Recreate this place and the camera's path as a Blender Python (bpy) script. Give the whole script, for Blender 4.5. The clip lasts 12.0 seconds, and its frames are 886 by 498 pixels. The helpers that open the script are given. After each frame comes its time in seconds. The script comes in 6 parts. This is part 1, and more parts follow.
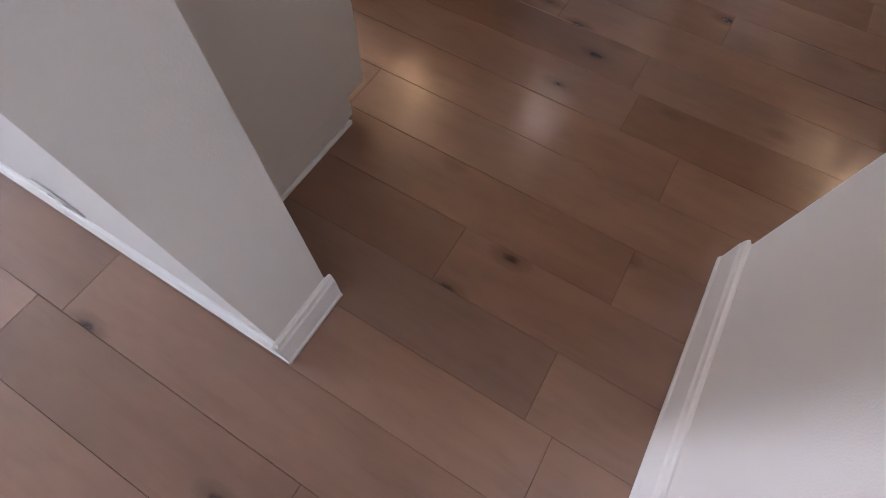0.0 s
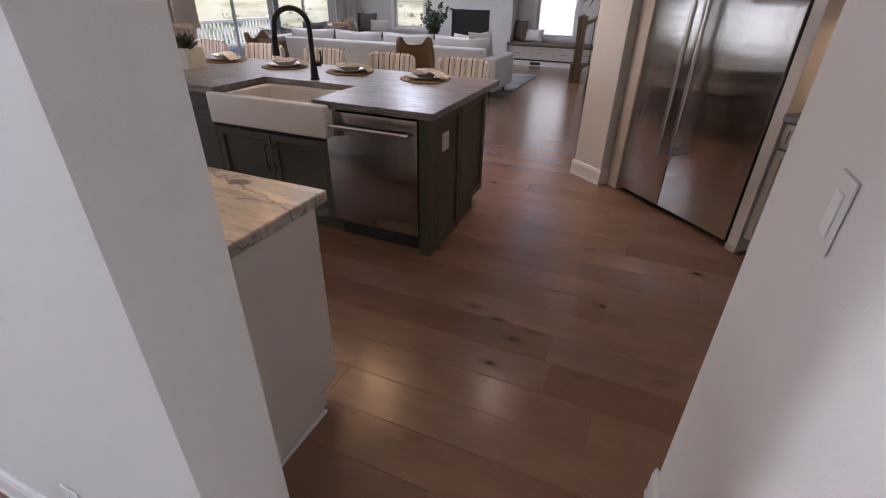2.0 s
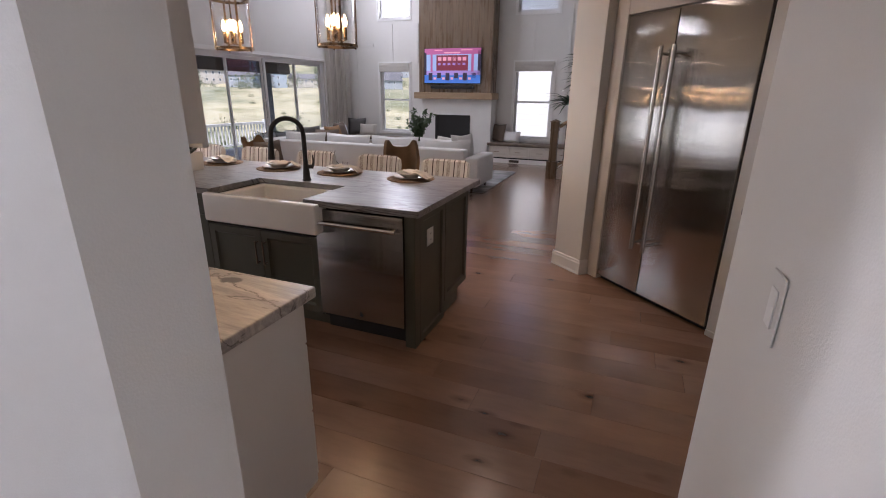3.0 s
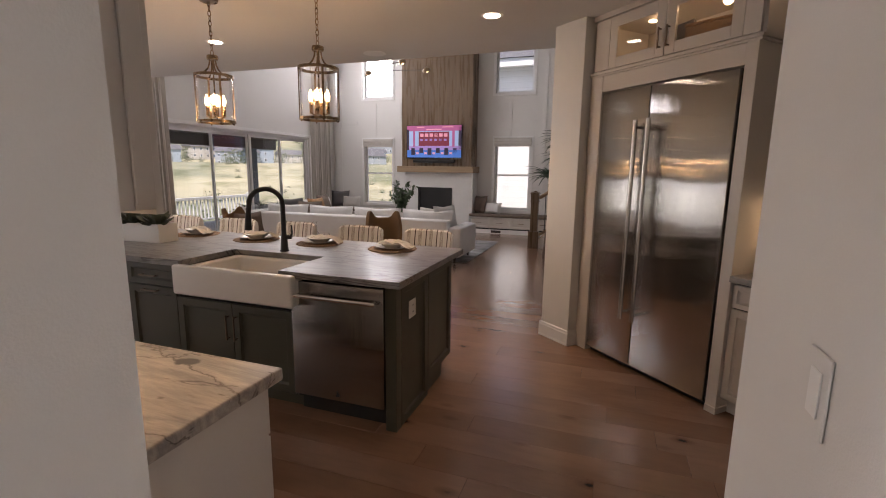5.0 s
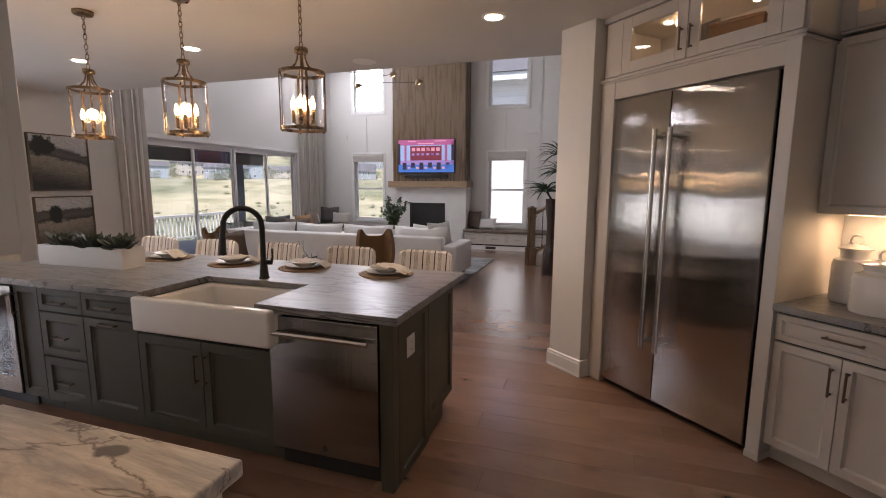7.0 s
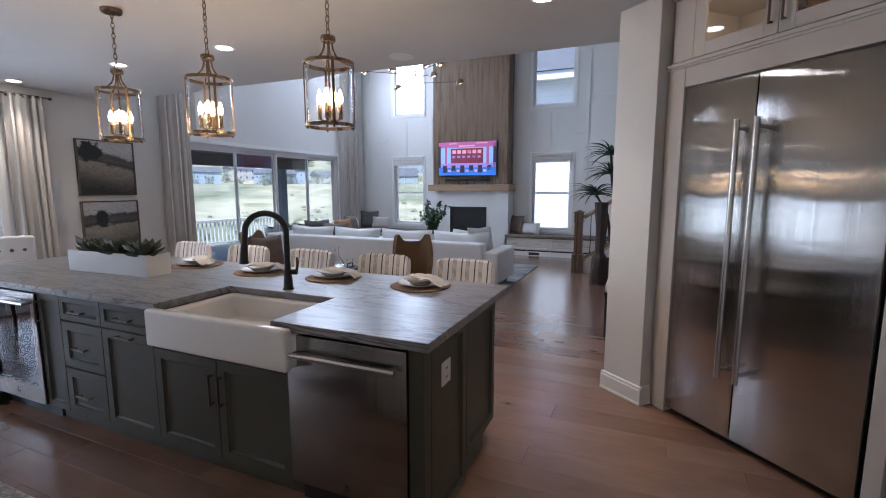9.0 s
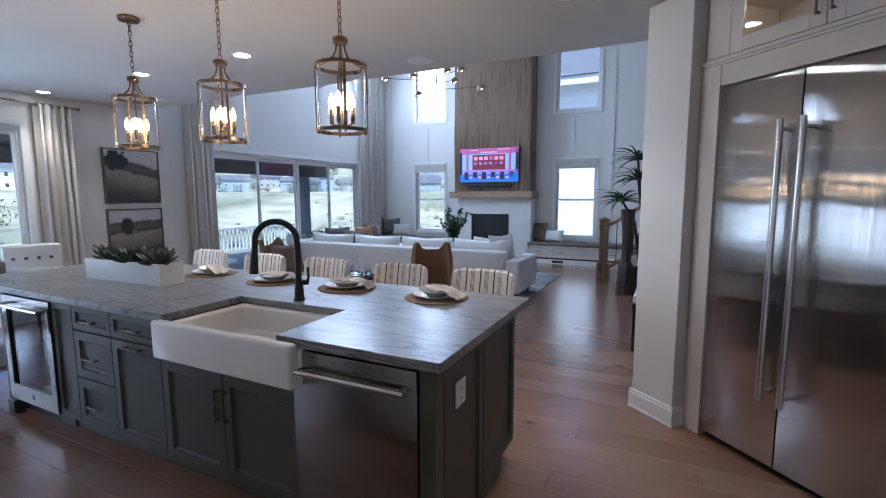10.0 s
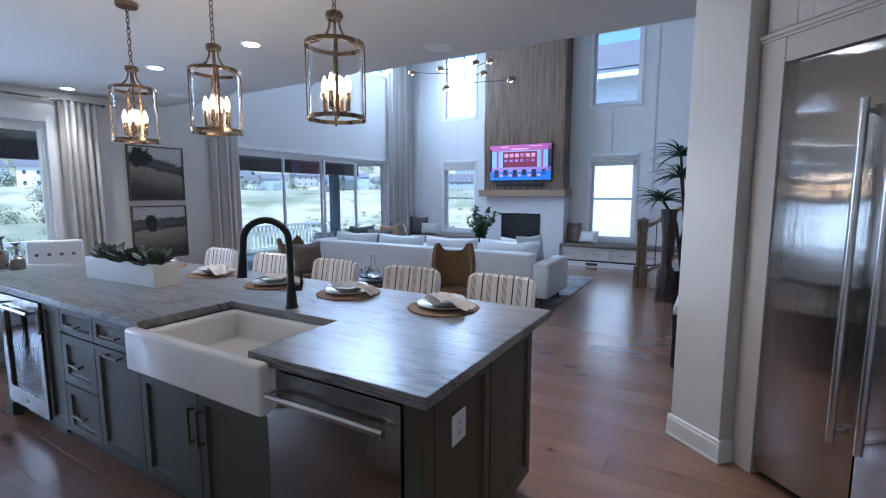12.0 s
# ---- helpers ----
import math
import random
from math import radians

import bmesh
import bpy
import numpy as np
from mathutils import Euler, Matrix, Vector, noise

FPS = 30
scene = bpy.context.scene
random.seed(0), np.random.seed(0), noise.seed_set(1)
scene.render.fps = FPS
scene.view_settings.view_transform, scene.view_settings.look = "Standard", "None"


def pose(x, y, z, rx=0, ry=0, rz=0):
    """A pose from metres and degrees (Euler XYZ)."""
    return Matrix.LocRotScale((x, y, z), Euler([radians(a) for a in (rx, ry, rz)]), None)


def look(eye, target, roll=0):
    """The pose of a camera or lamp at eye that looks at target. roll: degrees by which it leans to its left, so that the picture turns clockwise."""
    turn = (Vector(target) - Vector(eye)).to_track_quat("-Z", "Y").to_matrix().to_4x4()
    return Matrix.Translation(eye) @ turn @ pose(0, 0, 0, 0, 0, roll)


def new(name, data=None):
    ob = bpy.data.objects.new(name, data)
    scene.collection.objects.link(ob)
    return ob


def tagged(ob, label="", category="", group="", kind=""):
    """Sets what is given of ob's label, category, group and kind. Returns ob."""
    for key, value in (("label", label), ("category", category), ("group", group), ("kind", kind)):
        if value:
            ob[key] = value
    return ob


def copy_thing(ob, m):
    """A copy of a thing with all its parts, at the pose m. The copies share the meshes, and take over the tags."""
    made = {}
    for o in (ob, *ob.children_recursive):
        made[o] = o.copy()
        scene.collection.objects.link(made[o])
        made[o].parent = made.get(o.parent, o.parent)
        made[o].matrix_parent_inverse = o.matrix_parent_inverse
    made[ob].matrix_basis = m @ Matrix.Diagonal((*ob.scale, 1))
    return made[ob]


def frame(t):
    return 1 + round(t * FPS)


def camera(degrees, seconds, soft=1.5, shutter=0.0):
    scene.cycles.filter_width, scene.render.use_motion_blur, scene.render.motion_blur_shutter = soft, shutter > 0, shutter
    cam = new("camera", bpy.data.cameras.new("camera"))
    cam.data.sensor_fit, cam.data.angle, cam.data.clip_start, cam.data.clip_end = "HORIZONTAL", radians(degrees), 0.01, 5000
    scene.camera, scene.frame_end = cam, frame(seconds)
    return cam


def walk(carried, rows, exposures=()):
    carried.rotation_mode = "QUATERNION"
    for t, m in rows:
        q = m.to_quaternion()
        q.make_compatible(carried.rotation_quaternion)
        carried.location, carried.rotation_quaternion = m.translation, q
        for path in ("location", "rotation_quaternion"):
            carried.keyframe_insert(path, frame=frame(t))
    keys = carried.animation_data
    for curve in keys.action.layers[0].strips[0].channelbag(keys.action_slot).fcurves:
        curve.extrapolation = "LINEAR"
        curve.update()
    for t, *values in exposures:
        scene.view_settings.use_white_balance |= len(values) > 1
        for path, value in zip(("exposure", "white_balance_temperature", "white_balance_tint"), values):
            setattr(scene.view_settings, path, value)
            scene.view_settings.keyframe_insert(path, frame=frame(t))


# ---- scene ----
cam = camera(87.8, 12.0, soft=1.0)
PATH = [
    (1, (0.985, -2.166, 1.358), (0.356, -0.887, -0.045), 1.8),
    (1.5, (1.019, -2.248, 1.473), (0.357, -0.79, 0.275), 1.2),
    (2, (1.042, -2.289, 1.515), (0.363, -0.688, 0.526), 1.0),
    (2.5, (1.063, -2.329, 1.551), (0.372, -0.629, 0.756), 0.8),
    (3, (1.072, -2.339, 1.561), (0.381, -0.573, 0.924), 0.8),
    (5, (1.034, -2.231, 1.534), (0.381, -0.372, 1.193), 0.7),
    (5.5, (0.96, -2.151, 1.548), (0.333, -0.279, 1.229), 0.6),
    (6, (0.896, -2.082, 1.543), (0.288, -0.201, 1.242), 0.6),
    (6.5, (0.865, -1.998, 1.538), (0.257, -0.115, 1.251), 0.4),
    (7, (0.849, -1.898, 1.538), (0.231, -0.017, 1.259), 0.3),
    (9, (0.741, -1.574, 1.526), (-0.044, 0.247, 1.263), -0.0),
    (9.5, (0.721, -1.506, 1.526), (-0.11, 0.296, 1.278), -0.1),
    (10, (0.717, -1.432, 1.525), (-0.159, 0.351, 1.292), -0.2),
    (10.5, (0.745, -1.333, 1.532), (-0.178, 0.427, 1.301), -0.3),
    (11, (0.764, -1.242, 1.523), (-0.199, 0.494, 1.285), -0.3),
    (11.5, (0.752, -1.169, 1.514), (-0.237, 0.554, 1.276), -0.2),
    (12, (0.692, -1.082, 1.512), (-0.313, 0.63, 1.275), -0.0),
]
EXPO = [(0, 0.92, 5900, 20), (2.5, 0.5, 6000, 20), (5, 0.4, 6900, 20), (7, 0.5, 6450, 19), (9, 0.63, 5200, 12), (12, 0.76, 4500, 8)]
walk(cam, [(0, pose(0.875, -2.03, 1.221, 25.52, -1.8, 30.96)), (0.5, pose(0.945, -2.11, 1.287, 35.55, -1.93, 29.75))]
     + [(t, look(eye, target, roll)) for t, eye, target, roll in PATH], EXPO)

# ---- world and daylight ----
world = bpy.data.worlds.new("sky")
scene.world = world
world.use_nodes = True
wn = world.node_tree.nodes
sky = wn.new("ShaderNodeTexSky")
sky.sky_type, sky.sun_disc = "NISHITA", False
sky.sun_elevation, sky.sun_rotation = radians(55), radians(160)
world.node_tree.links.new(sky.outputs[0], wn["Background"].inputs[0])
wn["Background"].inputs[1].default_value = 0.15
sun = new("sun", bpy.data.lights.new("sun", "SUN"))
sun.data.energy, sun.data.angle, sun.data.color = 5.0, radians(0.6), (1.0, 0.95, 0.88)
sun.matrix_world = look((2.5, -7, 10.5), (0, 0, 0))

WARM = (1.0, 0.66, 0.36)
DAY = (0.95, 0.97, 1.0)


def area_light(name, m, w, h, power, color=DAY):
    lamp = new(name, bpy.data.lights.new(name, "AREA"))
    lamp.data.shape, lamp.data.size, lamp.data.size_y, lamp.data.energy = "RECTANGLE", w, h, power
    lamp.data.color = color
    lamp.matrix_world = m
    return lamp


def bulb_light(name, place, power, radius=0.04, color=WARM):
    lamp = new(name, bpy.data.lights.new(name, "POINT"))
    lamp.data.energy, lamp.data.shadow_soft_size, lamp.data.color = power, radius, color
    lamp.location = place
    return lamp


# sky light in the openings
area_light("dining_daylight", look((-6.5, -1.0, 1.2), (0, -1.0, 1.0)), 3.1, 2.1, 52)
area_light("upper_daylight", look((-4.9, 9.45, 4.1), (-4.9, 0, 3.2)), 0.8, 1.5, 36)
area_light("gallery_daylight", look((-6.5, 6.2, 4.8), (-2.6, 5.0, 0.0)), 3.6, 0.95, 168)
# stands in for light from behind; its south window is added, unseen
area_light("south_fill_light", look((-0.9, -5.05, 1.5), (0.4, 0, 1.1)), 2.1, 1.6, 4)
# fill for the passage wall, through an unseen west window added for it
area_light("west_fill_light", look((-6.35, -4.3, 1.45), (0.9, -1.9, 1.2)), 1.05, 1.6, 120)
# lamps
for px in (-0.875, -1.79, -2.67):
    bulb_light("pendant_bulb", (px, 0.595, 2.03), 0.5)
for cx, cy in ((-2.68, 1.54), (-4.1, 1.53), (-5.92, 1.5), (0.086, 1.57)):
    area_light("downlight", look((cx, cy, 2.725), (cx, cy + 0.001, 0)), 0.11, 0.11, 3, (1.0, 0.78, 0.55)).data.spread = radians(75)


# ---- materials ----
def nodes_of(name, rough=0.5, metal=0.0):
    m = bpy.data.materials.new(name)
    m.use_nodes = True
    n, l = m.node_tree.nodes, m.node_tree.links
    p = n["Principled BSDF"]
    p.inputs["Roughness"].default_value, p.inputs["Metallic"].default_value = rough, metal
    return m, n, l, p


def mapped(n, l, stretch=(1, 1, 1), turn=(0, 0, 0)):
    co, mp = n.new("ShaderNodeTexCoord"), n.new("ShaderNodeMapping")
    mp.inputs["Scale"].default_value = stretch
    mp.inputs["Rotation"].default_value = [radians(a) for a in turn]
    l.new(co.outputs["Object"], mp.inputs[0])
    return mp.outputs[0]


def noise_of(n, l, vec, scale, detail=4, rough=0.55, distort=0.0):
    t = n.new("ShaderNodeTexNoise")
    t.inputs["Scale"].default_value, t.inputs["Detail"].default_value = scale, detail
    t.inputs["Roughness"].default_value, t.inputs["Distortion"].default_value = rough, distort
    l.new(vec, t.inputs["Vector"])
    return t.outputs["Fac"]


def ramp_of(n, l, fac, stops, constant=False):
    r = n.new("ShaderNodeValToRGB")
    e = r.color_ramp.elements
    r.color_ramp.interpolation = "CONSTANT" if constant else "LINEAR"
    while len(e) < len(stops):
        e.new(0.5)
    for k, (pos, col) in zip(e, stops):
        k.position, k.color = pos, (*col, 1)
    l.new(fac, r.inputs[0])
    return r.outputs[0]


def maths(n, l, op, a, b=None):
    k = n.new("ShaderNodeMath")
    k.operation = op
    for i, v in enumerate((a, b)):
        if v is None:
            continue
        if isinstance(v, (int, float)):
            k.inputs[i].default_value = v
        else:
            l.new(v, k.inputs[i])
    return k.outputs[0]


def blend(n, l, fac, a, b, kind="MIX"):
    k = n.new("ShaderNodeMix")
    k.data_type, k.blend_type = "RGBA", kind
    for i, v in ((0, fac), (6, a), (7, b)):
        if isinstance(v, (int, float)):
            k.inputs[i].default_value = v
        elif isinstance(v, tuple):
            k.inputs[i].default_value = (*v, 1)
        else:
            l.new(v, k.inputs[i])
    return k.outputs[2]


def bumped(n, l, p, height, strength, dist=0.01):
    b = n.new("ShaderNodeBump")
    b.inputs["Strength"].default_value, b.inputs["Distance"].default_value = strength, dist
    l.new(height, b.inputs["Height"])
    l.new(b.outputs[0], p.inputs["Normal"])


def material(name, color, rough=0.5, metal=0.0, vary=0.12, scale=4.0, bump=0.0, bscale=60.0, stretch=(1, 1, 1)):
    m, n, l, p = nodes_of(name, rough, metal)
    vec = mapped(n, l, stretch)
    big, fine = noise_of(n, l, vec, scale, 3), noise_of(n, l, vec, bscale, 3)
    mix = maths(n, l, "ADD", maths(n, l, "MULTIPLY", big, 0.7), maths(n, l, "MULTIPLY", fine, 0.3))
    l.new(ramp_of(n, l, mix, [(0.3, tuple(c * (1 - vary) for c in color)), (0.7, tuple(min(1, c * (1 + vary)) for c in color))]), p.inputs["Base Color"])
    rr = n.new("ShaderNodeMapRange")
    rr.inputs[3].default_value, rr.inputs[4].default_value = max(0.02, rough * 0.8), min(1, rough * 1.2)
    l.new(big, rr.inputs[0])
    l.new(rr.outputs[0], p.inputs["Roughness"])
    if bump:
        bumped(n, l, p, fine, bump)
    return m


def glow(name, color, strength):
    m, n, l, p = nodes_of(name)
    p.inputs["Base Color"].default_value = (*color, 1)
    p.inputs["Emission Color"].default_value, p.inputs["Emission Strength"].default_value = (*color, 1), strength
    return m


def plank_wood(name, per_island):
    m, n, l, p = nodes_of(name, 0.3)
    if per_island:
        rnd = n.new("ShaderNodeNewGeometry").outputs["Random Per Island"]
    else:
        rnd = n.new("ShaderNodeObjectInfo").outputs["Random"]
    co = n.new("ShaderNodeTexCoord")
    shift = n.new("ShaderNodeVectorMath")
    shift.operation = "ADD"
    cmb = n.new("ShaderNodeCombineXYZ")
    l.new(maths(n, l, "MULTIPLY", rnd, 37.0), cmb.inputs[0])
    l.new(maths(n, l, "MULTIPLY", rnd, 91.0), cmb.inputs[1])
    l.new(co.outputs["Object"], shift.inputs[0])
    l.new(cmb.outputs[0], shift.inputs[1])
    mp = n.new("ShaderNodeMapping")
    mp.inputs["Scale"].default_value = (1.1, 7, 1)
    l.new(shift.outputs[0], mp.inputs[0])
    mk = n.new("ShaderNodeMapping")
    mk.inputs["Scale"].default_value = (2.4, 5.2, 1)
    l.new(shift.outputs[0], mk.inputs[0])
    grain = noise_of(n, l, mp.outputs[0], 4.0, 6, 0.65, 0.6)
    cloud = noise_of(n, l, mk.outputs[0], 0.9, 3, 0.5)
    base = ramp_of(n, l, rnd, [(0.0, (0.195, 0.105, 0.065)), (0.25, (0.225, 0.123, 0.077)), (0.7, (0.262, 0.150, 0.098)), (0.9, (0.24, 0.142, 0.097)), (1.0, (0.18, 0.107, 0.074))])
    c = blend(n, l, 1.0, base, ramp_of(n, l, grain, [(0.3, (0.92, 0.915, 0.91)), (0.5, (1, 1, 1)), (0.72, (1.04, 1.035, 1.03))]), "MULTIPLY")
    c = blend(n, l, 1.0, c, ramp_of(n, l, cloud, [(0.25, (0.86, 0.86, 0.87)), (0.75, (1.16, 1.14, 1.12))]), "MULTIPLY")
    vor = n.new("ShaderNodeTexVoronoi")
    vor.inputs["Scale"].default_value = 0.85
    l.new(mk.outputs[0], vor.inputs["Vector"])
    wob = noise_of(n, l, mk.outputs[0], 16, 3)
    dist = maths(n, l, "ADD", vor.outputs["Distance"], maths(n, l, "MULTIPLY", wob, 0.06))
    knot = ramp_of(n, l, dist, [(0.06, (0.2, 0.18, 0.17)), (0.10, (0.68, 0.65, 0.63)), (0.2, (1, 1, 1))])
    c = blend(n, l, 1.0, c, knot, "MULTIPLY")
    l.new(c, p.inputs["Base Color"])
    rr = n.new("ShaderNodeMapRange")
    rr.inputs[3].default_value, rr.inputs[4].default_value = 0.18, 0.28
    l.new(grain, rr.inputs[0])
    l.new(rr.outputs[0], p.inputs["Roughness"])
    p.inputs["Specular IOR Level"].default_value = 0.8
    p.inputs["Coat Weight"].default_value, p.inputs["Coat Roughness"].default_value = 0.5, 0.2
    bumped(n, l, p, grain, 0.012, 0.003)
    return m


def quartzite(name, warm=False):
    m, n, l, p = nodes_of(name, 0.16)
    vec = mapped(n, l, (0.55, 2.6, 2.6), (0, 0, 9))
    flow = noise_of(n, l, vec, 1.5, 7, 0.62, 1.1)
    band = noise_of(n, l, mapped(n, l, (0.4, 4.5, 4.5), (0, 0, 6)), 2.2, 6, 0.6, 1.6)
    fine = noise_of(n, l, mapped(n, l, (1.2, 6, 6), (0, 0, 9)), 9, 5, 0.7, 0.8)
    if warm:
        stops = [(0.26, (0.16, 0.148, 0.14)), (0.37, (0.27, 0.246, 0.23)), (0.46, (0.46, 0.41, 0.36)), (0.53, (0.29, 0.266, 0.246)), (0.6, (0.48, 0.43, 0.38)), (0.74, (0.24, 0.228, 0.22))]
    else:
        stops = [(0.28, (0.15, 0.148, 0.15)), (0.42, (0.21, 0.205, 0.205)), (0.5, (0.275, 0.268, 0.262)), (0.58, (0.20, 0.196, 0.195)), (0.7, (0.235, 0.23, 0.228))]
    c = ramp_of(n, l, flow, stops)
    c = blend(n, l, 0.55, c, ramp_of(n, l, band, [(0.3, (0.62, 0.6, 0.6)), (0.5, (1, 1, 1)), (0.7, (0.82, 0.81, 0.81))]), "MULTIPLY")
    c = blend(n, l, 0.5, c, ramp_of(n, l, fine, [(0.35, (0.7, 0.7, 0.7)), (0.6, (1.1, 1.1, 1.1))]), "MULTIPLY")
    vein = maths(n, l, "ABSOLUTE", maths(n, l, "SUBTRACT", noise_of(n, l, mapped(n, l, (0.5, 2.2, 2.2), (0, 0, 14)), 1.1, 5, 0.6, 1.4), 0.5))
    c = blend(n, l, 1.0, c, ramp_of(n, l, vein, [(0.0, (0.3, 0.27, 0.26)), (0.005, (0.55, 0.52, 0.51)), (0.013, (1, 1, 1))]), "MULTIPLY")
    if warm:
        # a dark mineral knot near the front edge, with a tail along the vein
        co, sep = n.new("ShaderNodeTexCoord"), n.new("ShaderNodeSeparateXYZ")
        l.new(co.outputs["Object"], sep.inputs[0])
        wob = maths(n, l, "MULTIPLY", maths(n, l, "SUBTRACT", noise_of(n, l, mapped(n, l), 22, 4), 0.5), 0.05)
        dx = maths(n, l, "MULTIPLY", maths(n, l, "SUBTRACT", sep.outputs[0], -0.195), 0.62)
        dy = maths(n, l, "SUBTRACT", sep.outputs[1], -1.19)
        r = maths(n, l, "ADD", maths(n, l, "POWER", maths(n, l, "ADD", maths(n, l, "MULTIPLY", dx, dx), maths(n, l, "MULTIPLY", dy, dy)), 0.5), wob)
        crack = maths(n, l, "ADD", maths(n, l, "ADD", dy, maths(n, l, "MULTIPLY", dx, 0.5)), maths(n, l, "MULTIPLY", maths(n, l, "SUBTRACT", noise_of(n, l, mapped(n, l), 7, 6, 0.7), 0.5), 0.09))
        crack = maths(n, l, "ABSOLUTE", maths(n, l, "ADD", crack, 0.012))
        c = blend(n, l, ramp_of(n, l, crack, [(0.002, (1, 1, 1)), (0.0045, (0, 0, 0))]), c, (0.085, 0.06, 0.05))
        c = blend(n, l, ramp_of(n, l, r, [(0.02, (1, 1, 1)), (0.03, (0, 0, 0))]), c, (0.05, 0.04, 0.04))
    l.new(c, p.inputs["Base Color"])
    rr = n.new("ShaderNodeMapRange")
    rr.inputs[3].default_value, rr.inputs[4].default_value = 0.24, 0.36
    l.new(flow, rr.inputs[0])
    l.new(rr.outputs[0], p.inputs["Roughness"])
    bumped(n, l, p, fine, 0.03, 0.004)
    return m


def brushed(name, color, rough, wavy=0.006, groove=0.3):
    m, n, l, p = nodes_of(name, rough, 1.0)
    vec = mapped(n, l, (60, 60, 0.7))
    fine = noise_of(n, l, vec, 5, 3)
    l.new(ramp_of(n, l, fine, [(0.3, tuple(c * 0.93 for c in color)), (0.7, color)]), p.inputs["Base Color"])
    # upright brushing spreads reflections sideways; a slow wave bends them
    along = n.new("ShaderNodeVectorTransform")
    along.vector_type, along.convert_from, along.convert_to = "VECTOR", "OBJECT", "WORLD"
    along.inputs[0].default_value = (1, 0, 0)
    l.new(along.outputs[0], p.inputs["Tangent"])
    p.inputs["Anisotropic"].default_value = 1.0
    sway = noise_of(n, l, mapped(n, l, (2.6, 2.6, 0.9)), 1.0, 1)
    up, face = n.new("ShaderNodeCombineXYZ"), n.new("ShaderNodeNewGeometry")
    l.new(maths(n, l, "MULTIPLY", maths(n, l, "SUBTRACT", sway, 0.5), wavy), up.inputs[2])
    b = n.new("ShaderNodeVectorMath")
    l.new(face.outputs["Normal"], b.inputs[0])
    l.new(up.outputs[0], b.inputs[1])
    # each fine upright groove leans the surface a little to one side
    co, sep = n.new("ShaderNodeTexCoord"), n.new("ShaderNodeSeparateXYZ")
    l.new(co.outputs["Object"], sep.inputs[0])
    lean = None
    for pitch in (7000, 11300):
        w = n.new("ShaderNodeTexWhiteNoise")
        w.noise_dimensions = "1D"
        l.new(maths(n, l, "FLOOR", maths(n, l, "MULTIPLY", sep.outputs[0], pitch)), w.inputs["W"])
        lean = w.outputs["Value"] if lean is None else maths(n, l, "ADD", lean, w.outputs["Value"])
    tilt, total = n.new("ShaderNodeVectorMath"), n.new("ShaderNodeVectorMath")
    tilt.operation, total.operation = "SCALE", "ADD"
    l.new(along.outputs[0], tilt.inputs[0])
    l.new(maths(n, l, "MULTIPLY", maths(n, l, "SUBTRACT", lean, 1.0), groove), tilt.inputs["Scale"])
    l.new(b.outputs[0], total.inputs[0])
    l.new(tilt.outputs[0], total.inputs[1])
    unit = n.new("ShaderNodeVectorMath")
    unit.operation = "NORMALIZE"
    l.new(total.outputs[0], unit.inputs[0])
    l.new(unit.outputs[0], p.inputs["Normal"])
    return m


def striped(name):
    m, n, l, p = nodes_of(name, 0.9)
    co, sep = n.new("ShaderNodeTexCoord"), n.new("ShaderNodeSeparateXYZ")
    l.new(co.outputs["Object"], sep.inputs[0])
    fr = maths(n, l, "FRACT", maths(n, l, "DIVIDE", maths(n, l, "ADD", sep.outputs[0], 10.02), 0.104))
    pale, dark, tan = (0.72, 0.69, 0.655), (0.045, 0.025, 0.02), (0.19, 0.13, 0.10)
    stops = [(0.0, pale), (0.09, dark), (0.18, pale), (0.44, tan), (0.475, pale), (0.52, tan), (0.555, pale), (0.60, tan), (0.635, pale), (0.68, tan), (0.715, pale)]
    weave = noise_of(n, l, mapped(n, l), 320, 2)
    c = ramp_of(n, l, fr, stops, True)
    l.new(blend(n, l, 1.0, c, ramp_of(n, l, weave, [(0.3, (0.85, 0.85, 0.85)), (0.7, (1.08, 1.08, 1.08))]), "MULTIPLY"), p.inputs["Base Color"])
    bumped(n, l, p, weave, 0.3, 0.004)
    return m


